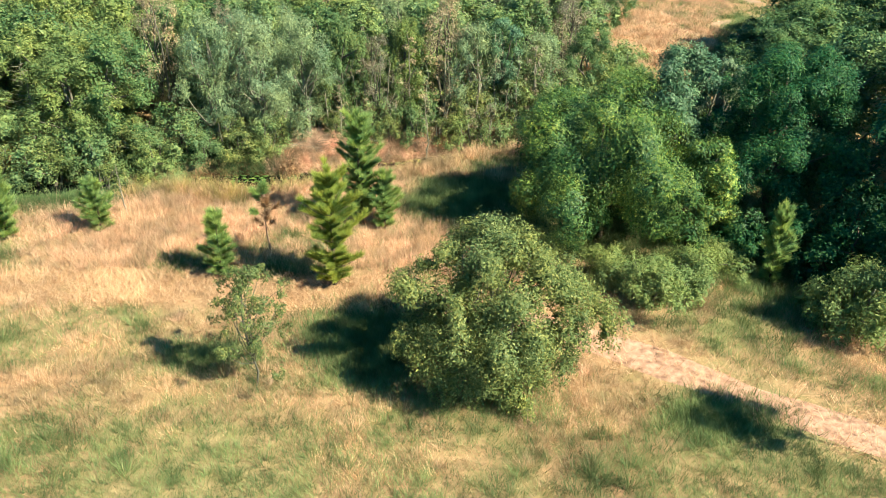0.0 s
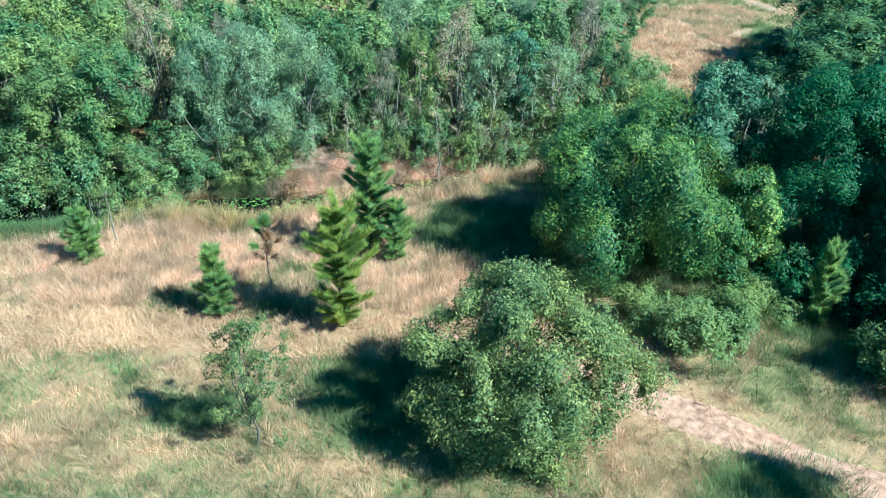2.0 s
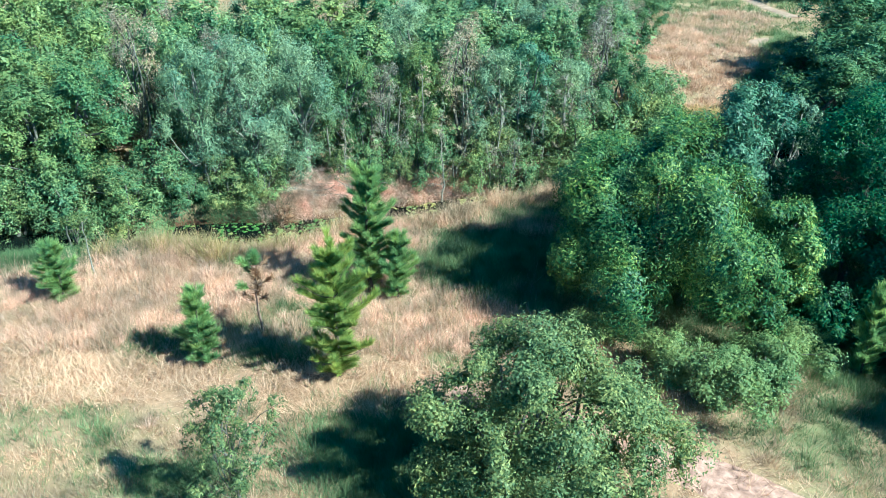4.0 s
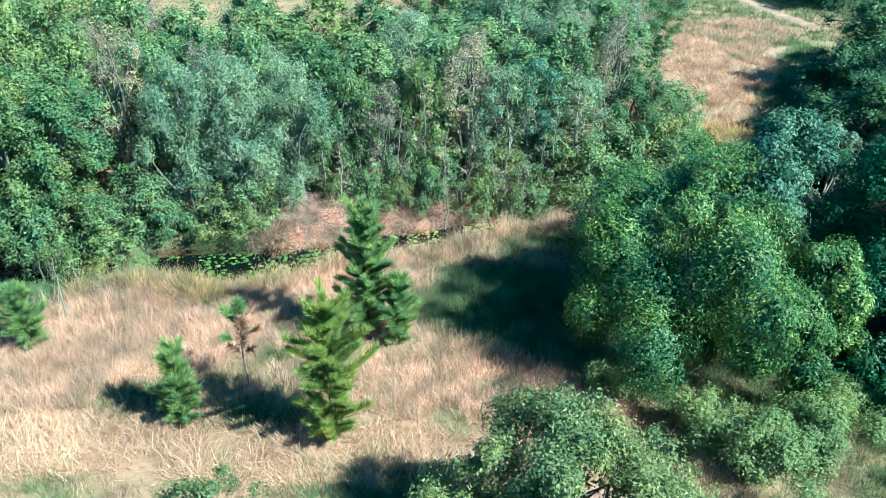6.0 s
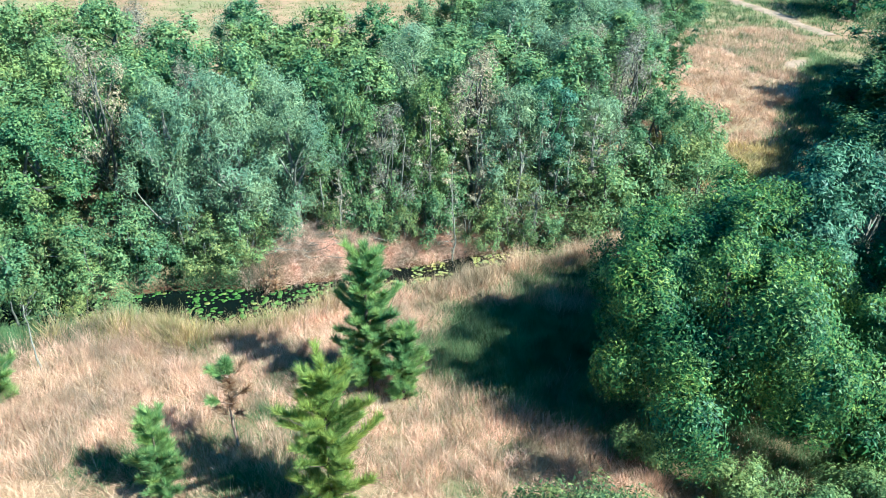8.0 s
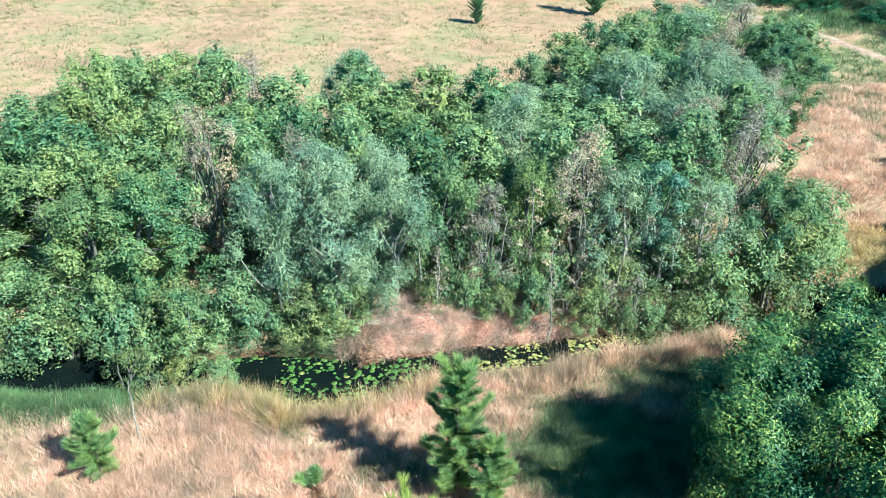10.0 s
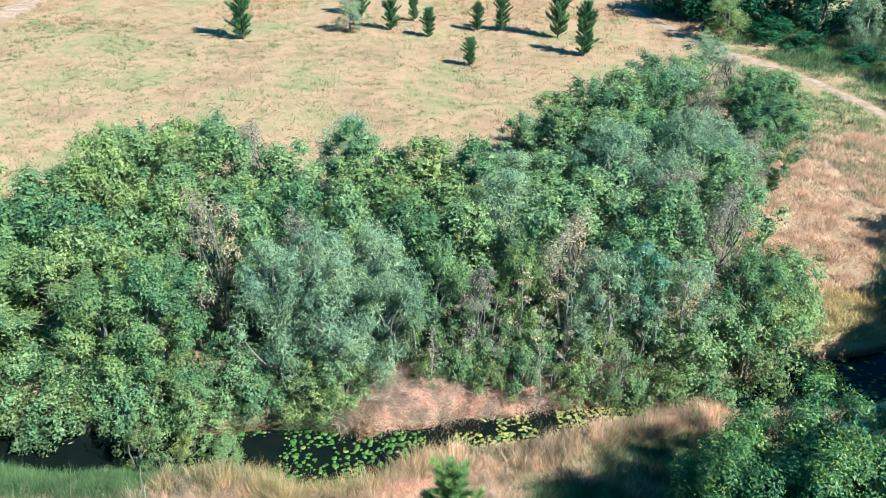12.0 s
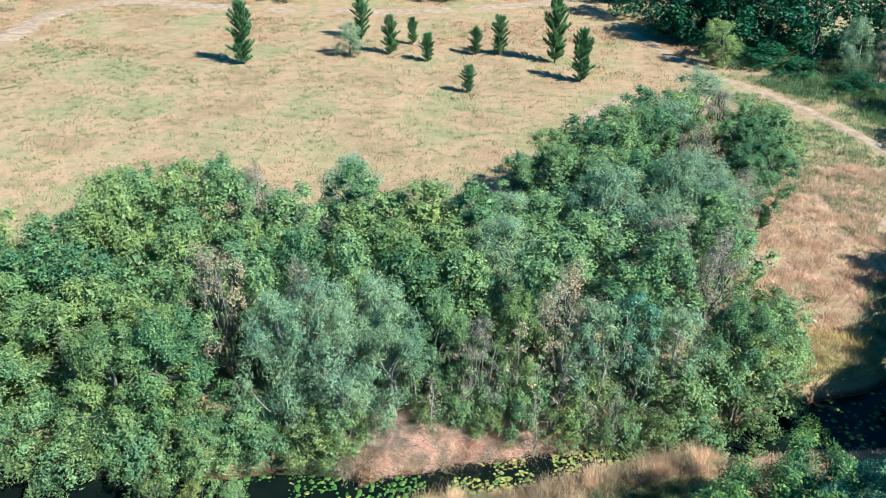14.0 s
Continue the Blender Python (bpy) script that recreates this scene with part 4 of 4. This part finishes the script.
def tussocks(rng, x, y, height, width, radius, per, splay=0.9):
    """Fountains of blades: upright in the middle of each tussock, arching outwards at its rim."""
    n = len(x) * per
    k = np.repeat(np.arange(len(x)), per)
    a, q = 6.283 * rng.random(n), np.sqrt(rng.random(n))
    big = np.broadcast_to(radius, len(x))[k]
    px, py = x[k] + np.cos(a) * q * big * 0.6, y[k] + np.sin(a) * q * big * 0.6
    h = np.broadcast_to(height, len(x))[k] * (0.55 + 0.6 * rng.random(n)) * (1 - 0.35 * q * q)
    lean = np.clip(0.15 + splay * q + 0.22 * rng.normal(size=n), 0, 1.25)
    way = a + 0.7 * rng.normal(size=n)
    base = np.stack([px, py, land(px, py) - 0.04], -1)
    tip = base + np.stack([np.cos(way) * lean * h, np.sin(way) * lean * h, h * np.sqrt(np.maximum(0.10, 1 - 0.5 * lean ** 2))], -1)
    b = 6.283 * rng.random(n)
    side = np.stack([np.cos(b), np.sin(b), 0 * b], -1) * width * 0.5
    v = np.stack([base - side, base + side, tip], 1).reshape(-1, 3)
    return v, np.arange(3 * n).reshape(-1, 3)


def pond_at(x):
    """The middle of the pond and its half width at x."""
    xs = [p[0] for p in POND]
    return np.interp(x, xs, [p[1] for p in POND]), np.interp(x, xs, POND_HALF)


def near_side(x, y):
    """On the near side of the pond, clear of the water."""
    mid, half = pond_at(x)
    return y < mid - half - 0.3


grng = np.random.default_rng(5)
# a low, tangled sward
x, y = sow(grng, 46000, -24, 21, 13.0, 44.0)
k = near_side(x, y) & in_wedge(x, y) & (grng.random(len(x)) < 0.4 + 0.6 * smooth(10.5, 14.5, y))
x, y = x[k], y[k]
g = greenness(x, y) > grng.random(len(x))
slashed = near_line(NEAR_TRACK, x, y, 1.25 + 0.5 * lattice(89, x, y, 1.5))
long = (0.16 + 0.16 * lattice(83, x, y, 2.4) + 0.22 * lattice(84, x, y, 0.8)) * np.where(slashed, 0.45, 1.0)
pink = ~g & (grng.random(len(x)) < 0.75 * smooth(24, 30, y + 3 * lattice(94, x, y, 1.8)))
for pick, name, mat, label in ((~g & ~pink, "dry_grass", DRY, "long straw-coloured dry grass of the near meadow"), (pink, "pinkish_grass", PINK, "pinkish dry grass of the near meadow"),
                               (g & ~slashed, "green_grass", GREEN, "green tufts among the dry meadow grass")):
    v, f = blades(grng, x[pick], y[pick], long[pick], 0.014, 0.75, 0.14, 8)
    grass(name, label, mat, v, f)
# a greener undergrowth in the lower meadow
x, y = sow(grng, 6000, -14, 15, 13.5, 22.0)
k = in_wedge(x, y) & (lattice(108, x, y, 2.0) + 0.25 * lattice(109, x, y, 0.6) > 0.5)
v, f = blades(grng, x[k], y[k], 0.30, 0.015, 0.7, 0.14, 9)
grass("green_grass", "fresh green grass under the dry stalks", GREEN, v, f)
# tussocks of every size standing out of it
x, y = sow(grng, 15500, -24, 21, 13.0, 44.0)
k = near_side(x, y) & in_wedge(x, y) & ~near_line(NEAR_TRACK, x, y, 1.1 + 0.6 * lattice(89, x, y, 1.5)) & (grng.random(len(x)) < 0.4 + 0.6 * smooth(10.5, 14.5, y))
x, y = x[k], y[k]
g = greenness(x, y) > 0.28 + 0.44 * grng.random(len(x))
wide = 0.12 + 0.24 * grng.random(len(x)) ** 1.6
long = (0.30 + 0.85 * wide) * (0.65 + 0.6 * lattice(84, x, y, 1.7)) * (1 + 0.6 * smooth(27, 29.5, y) * (1 - smooth(35.5, 37.5, y)))
pink = ~g & (grng.random(len(x)) < 0.8 * smooth(24, 30, y + 3 * lattice(94, x, y, 1.8)))
for pick, name, mat, label in ((~g & ~pink, "dry_grass", DRY, "straw-coloured dry grass in tussocks"), (pink, "pinkish_grass", PINK, "pinkish dry grass in tussocks"),
                               (g, "green_grass", GREEN, "green grass in tussocks among straw")):
    v, f = tussocks(grng, x[pick], y[pick], long[pick], 0.014, wide[pick], 22)
    grass(name, label, mat, v, f)
x, y = sow(grng, 5200, -22, 9, 27.5, 38.5)
k = near_side(x, y + 1.3) & (x > -14.5) & (lattice(104, x, y, 1.3) > 0.42) & (greenness(x, y) < 0.55) & ~near_line(NEAR_TRACK, x, y, 1.5)
x, y = x[k], y[k]
k = grng.random(len(x)) < 0.55
v, f = tussocks(grng, x[k], y[k], 0.85, 0.013, 0.22, 18, 0.6)
grass("pale_stalks", "tall bleached straw stalks in the middle meadow", STRAW, v, f)
v, f = tussocks(grng, x[~k], y[~k], 0.75, 0.013, 0.22, 18, 0.7)
grass("pinkish_grass", "tall pinkish grass in the middle meadow", PINK, v, f)
# thicker green grass, mostly laid where tree shadows fall, to darken and tint them
for cx, cy, rx, ry, n in ((2.2, 34.6, 3.2, 2.8, 4200), (4.0, 39.5, 2.6, 2.2, 2200), (-2.0, 23.9, 2.6, 1.9, 2200), (-9.7, 29.3, 1.2, 0.7, 350), (-6.0, 28.7, 1.5, 0.8, 450), (-5.0, 33.2, 1.3, 0.8, 400), (-18.6, 35.8, 3.8, 1.5, 2600), (8.4, 19.9, 1.7, 1.0, 700), (-7.9, 22.8, 1.3, 0.7, 600), (12.0, 28.6, 3.0, 3.2, 2000)):
    x, y = cx + rx * grng.normal(size=n) * 0.6, cy + ry * grng.normal(size=n) * 0.6
    k = y < pond_at(x)[0] - pond_at(x)[1] - 0.6
    v, f = blades(grng, x[k], y[k], 0.45, 0.022, 0.7, 0.12, 8)
    grass("green_grass", "thick green grass sown in tree shadows to darken and tint them", RANK if cx < -15 else GREEN, v, f)
# the meadow goes on below the start of the flight
x, y = sow(grng, 5000, -22, 20, -8, 13.0)
g = greenness(x, y) > grng.random(len(x))
v, f = blades(grng, x[~g], y[~g], 0.45, 0.035, 0.75, 0.15, 6)
grass("dry_grass", "long straw-coloured dry grass of the near meadow", DRY, v, f)
v, f = blades(grng, x[g], y[g], 0.42, 0.035, 0.6, 0.15, 6)
grass("green_grass", "green tufts among the dry meadow grass", GREEN, v, f)
# the tallest tussocks, each a plant of its own
tufts = {}
for green in (False, True):
    for i in range(3):
        v, f = tussocks(grng, np.array([0.0]), np.array([20.0]), 0.8, 0.015, 0.36, 120)
        tufts[green, i] = mesh_of("grass_tussock", v - np.array([0, 20.0, float(land(0.0, 20.0))]), f, GREEN if green else (DRY, STRAW, PINK)[i])
x, y = sow(grng, 400, -18, 17, 17, 36.5)
k = ~near_line(NEAR_TRACK, x, y, 1.4)
x, y = x[k], y[k]
g = greenness(x, y) > 0.2 + 0.6 * grng.random(len(x))
for i in range(min(260, len(x))):
    ob = new("grass_tussock", tufts[bool(g[i]), i % 3])
    tagged(ob, "tall green grass tussock in the near meadow" if g[i] else "tall dry straw-coloured grass tussock in the near meadow", "grass tussock", "tussocks of the near meadow")
    s = 0.55 + 0.5 * grng.random()
    ob.matrix_basis = pose(float(x[i]), float(y[i]), float(land(x[i], y[i])), 0, 0, 360 * grng.random()) @ Matrix.Diagonal((s, s, s, 1))
# straw lying flat along the track
x, y = 42 * grng.random(36000) - 26, 15 + 14.5 * grng.random(36000)
k = near_line(NEAR_TRACK, x, y, 1.15 + 0.3 * lattice(90, x, y, 2.0)) & (lattice(86, x, y, 0.7) > 0.25) & ((x < 2.5) | (grng.random(len(x)) < 0.25))
v, f = blades(grng, x[k], y[k], 0.50, 0.022, 1.3, 0.15, 8)
grass("flattened_straw", "pale flattened straw lying on the track", STRAW, v, f)
# tall reeds along the near bank, pinkish dead grass on the far bank
cx = -14.8 + 21.8 * grng.random(4600)
mid, half = pond_at(cx)
o = 0.45 + 2.3 * grng.random(len(cx)) ** 1.1
cy = mid - half - o
k = (lattice(87, cx, cy, 0.7) > 0.42) & ~((np.abs(cx + 7.6) < 1.9) & (o < 1.3)) & ~((cx < -9) & (o < 0.95))
cx, cy, o = cx[k], cy[k], o[k]
tall = (0.4 + 0.5 * lattice(88, cx, cy, 1.3) + 0.5 * lattice(102, cx, cy, 0.45)) * (0.40 + 0.60 * smooth(0.3, 1.7, o))
k = (cx < -5 + 1.5 * grng.normal(size=len(cx))) & (grng.random(len(cx)) < 0.72)
v, f = blades(grng, cx[k], cy[k], tall[k], 0.020, 0.75, 0.16, 11)
grass("yellow_reeds", "tall yellowish reeds on the near bank of the pond", REED, v, f)
v, f = blades(grng, cx[~k], cy[~k], tall[~k], 0.020, 0.65, 0.16, 11)
grass("pinkish_reeds", "upright pinkish dry reeds on the near bank of the pond", DRY, v, f)
x = np.concatenate([-12.5 + 7.1 * grng.random(520), -5 + 10.0 * grng.random(460)])
mid, half = pond_at(x)
y = mid + np.where(x < -5.4, -half - 0.7 + 1.1 * grng.random(len(x)), (2 * grng.random(len(x)) - 1.1) * half)
k = lattice(96, x, y, 0.8) > 0.45
v, f = blades(grng, x[k], y[k], 0.6, 0.02, 0.4, 0.10, 9)
grass("water_sedge", "yellow-green sedge standing in the pond", REED, v, f)
x = 3.9 + 2.6 * grng.random(340)
y = pond_at(x)[0] - 0.9 + 1.5 * grng.random(len(x))
v, f = blades(grng, x, y, 0.9, 0.024, 0.4, 0.12, 10)
grass("pinkish_reeds", "upright pale dry reeds closing the narrow of the pond", DRY, v, f)
x = -9.0 + 14.5 * grng.random(9000)
mid, half = pond_at(x)
y = mid + half + 0.15 + 2.6 * grng.random(len(x)) * np.clip(1.25 - np.abs(x + 4.5) / 9.0, 0.35, 1)
k = lattice(100, x, y, 0.6) > 0.62
v, f = blades(grng, x[k], y[k], 0.55, 0.02, 1.05, 0.16, 12)
grass("pinkish_grass", "matted pinkish dead grass on the far pond bank", PINK, v, f)
v, f = blades(grng, x[~k], y[~k], 0.5, 0.02, 1.15, 0.16, 12)
grass("flattened_straw", "pale pinkish flattened straw on the far pond bank", BANK_STRAW, v, f)
x = -21.5 + 13.6 * grng.random(3600)
mid, half = pond_at(x)
y = mid + half - 0.05 + 2.6 * grng.random(len(x))
v, f = blades(grng, x, y, 0.3 + 0.35 * lattice(103, x, y, 0.9), 0.03, 0.9, 0.14, 8)
grass("bank_growth", "rank dark green growth under the woods' overhang", RANK, v, f)
x, y = -30 + 44 * grng.random(9000), 41 + 38 * grng.random(9000)
k = np.array([inside(p, q, WOODS_EDGE) for p, q in zip(x, y)])
v, f = blades(grng, x[k], y[k], 0.45, 0.06, 0.9, 0.25, 7)
grass("woodland_growth", "dark green growth covering the woodland floor", RANK, v, f)
# rough grass about the hummock beside the creek
x, y = sow(grng, 6500, 9.5, 24, 47, 74)
k = (y < 52.0 + 2.5 * lattice(97, x, y, 1.5)) & (x < 16)
v, f = blades(grng, x[k], y[k], 0.6, 0.03, 0.9, 0.2, 12)
grass("yellow_sedge", "yellow-green arching sedge along the creek", REED, v, f)
# the creek trees' shadow area gets darker green blades, deepening the shade
dark = ~k & (x > 13.5 + 0.45 * np.maximum(0, y - 50) + 2.0 * lattice(92, x, y, 1.4))
v, f = blades(grng, x[dark], y[dark], 0.55, 0.035, 0.8, 0.2, 9)
grass("green_grass", "darker green grass sown over the shadow area along the creek", GREEN, v, f)
k = ~k & ~dark
v, f = blades(grng, x[k], y[k], 0.5, 0.03, 1.2, 0.2, 8)
grass("creekside_grass", "matted pinkish dry grass beside the creek", PINK, v, f)
kk = k & (lattice(101, x, y, 1.0) > 0.5)
v, f = tussocks(grng, x[kk], y[kk], 0.55, 0.028, 0.35, 16)
grass("creekside_grass", "pale straw tussocks beside the creek", STRAW, v, f)
# the far meadow
x, y = sow(grng, 26000, -70, 42, 54, 128)
k = np.abs(x + 2) < 0.66 * (y - 8)
x, y = x[k], y[k]
g = greenness(x, y) > grng.random(len(x))
for pick, name, mat, label in ((~g, "far_dry_grass", FAR_DRY, "dry straw-coloured grass of the far meadow"), (g, "far_green_grass", FAR_GREEN, "green patches in the far dry meadow")):
    v, f = blades(grng, x[pick], y[pick], 0.20, 0.075, 1.1, 0.45, 6)
    grass(name, label, mat, v, f)
x, y = sow(grng, 11000, -66, 40, 55, 124)
k = np.abs(x + 2) < 0.64 * (y - 8)
x, y = x[k], y[k]
g = greenness(x, y) + 0.3 * (grng.random(len(x)) - 0.5) > 0.45
wide = 0.25 + 0.5 * grng.random(len(x)) ** 2
for pick, name, mat, label in ((~g, "far_dry_grass", FAR_DRY, "dry grass tussocks of the far meadow"), (g, "far_green_grass", FAR_GREEN, "green grass tussocks of the far meadow")):
    v, f = tussocks(grng, x[pick], y[pick], 0.12 + 0.36 * wide[pick], 0.05, wide[pick] * 1.2, 14)
    grass(name, label, mat, v, f)
x, y = sow(grng, 4200, 14.5, 29, 62, 96)
k = (lattice(106, x, y, 1.8) > 0.3) & (x > 14.5 + 2.5 * lattice(107, x, y, 3.0) + 2.0 * (y < 66))
v, f = tussocks(grng, x[k], y[k], 0.42, 0.04, 0.4, 14)
grass("rough_grass", "rough green grass between the woods and the sandy track", GREEN, v, f)
x, y = sow(grng, 9500, 11, 42, 74, 112)
k = (x > 15 + 12 * smooth(101, 80, y)) & (lattice(98, x, y, 2.5) > 0.35)
v, f = blades(grng, x[k], y[k], 0.4 + 0.5 * lattice(99, x[k], y[k], 2.0), 0.06, 0.8, 0.25, 8)
grass("undergrowth", "rank green undergrowth beside the sandy track", RANK, v, f)


# ---- water lilies ----
def pad_mesh(name, mat, seed):
    rng = np.random.default_rng(seed)
    a = np.linspace(0.16, 2 * np.pi - 0.16, 15)
    r = 1 + 0.06 * rng.normal(size=15)
    rim = np.stack([r * np.cos(a), r * np.sin(a), 0.03 + 0.05 * rng.random(15)], -1)
    v = np.concatenate([[[0.1, 0, 0.0]], rim, rim - np.array([0, 0, 0.04])])
    f = [np.array([[0, i, i + 1] for i in range(1, 15)]), np.array([[i, i + 15, i + 16, i + 1] for i in range(1, 15)])]
    return mesh_of(name, v, f, mat)


pads = {True: [pad_mesh("lily_pad", PAD_YELLOW, q) for q in (1, 2)], False: [pad_mesh("lily_pad", PAD_GREEN, q) for q in (3, 4, 5)]}
lrng = np.random.default_rng(9)
laid = []
for i in range(4200):
    creek = lrng.random() < 0.33
    x = float(6.2 + 11.0 * lrng.random() if creek else -15.5 + 20.0 * lrng.random())
    mid, hw = (float(q) for q in pond_at(x))
    y = mid + (2 * lrng.random() - 1) * (hw + (1.2 if creek else 0.5))
    yellow = bool(lrng.random() < (0.65 if -3.4 < x < 5 else 0.10))
    r = (0.06 + 0.06 * lrng.random()) if yellow else 0.075 + 0.095 * lrng.random()
    if len(laid) >= 295 or float(land(x, y)) > -0.05 or lattice(95, x, y, 1.1) < 0.34 or any((x - p) ** 2 + (y - q) ** 2 < (1.0 * (r + w)) ** 2 for p, q, w in laid):
        continue
    laid.append((x, y, r))
    ob = new("lily_pad", pads[yellow][int(lrng.integers(0, len(pads[yellow])))])
    tagged(ob, "yellowing round lily pad floating on the pond" if yellow else "green round lily pad floating on the pond", "lily pad", "lily pads on the pond")
    ob.matrix_basis = pose(x, y, 0.006, 4 * lrng.normal(), 4 * lrng.normal(), 360 * lrng.random()) @ Matrix.Diagonal((r, r, r, 1))
# the smallest leaves between them
rim = np.linspace(0, 2 * np.pi, 6, endpoint=False)
for name, mat, x0, x1, n, label in (("small_lily_leaves", PAD_GREEN, -14.5, -4.0, 700, "small green floating leaves among the lily pads"),
                                    ("small_lily_leaves", PAD_YELLOW, -5.0, 4.6, 900, "small yellowing floating leaves among the lily pads")):
    x = x0 + (x1 - x0) * lrng.random(n)
    mid, half = pond_at(x)
    y = mid + (2 * lrng.random(n) - 1) * (half + 0.6)
    k = (land(x, y) < 0.0) & (lattice(95, x, y, 1.1) > 0.3)
    x, y, r = x[k], y[k], 0.035 + 0.045 * lrng.random(int(k.sum()))
    v = np.stack([x[:, None] + r[:, None] * np.cos(rim), y[:, None] + r[:, None] * np.sin(rim), 0.012 + 0.02 * lrng.random((len(x), 6))], -1).reshape(-1, 3)
    tagged(new(name, mesh_of(name, v, np.arange(len(v)).reshape(-1, 6), mat)), label, "lily leaves", kind="stuff")
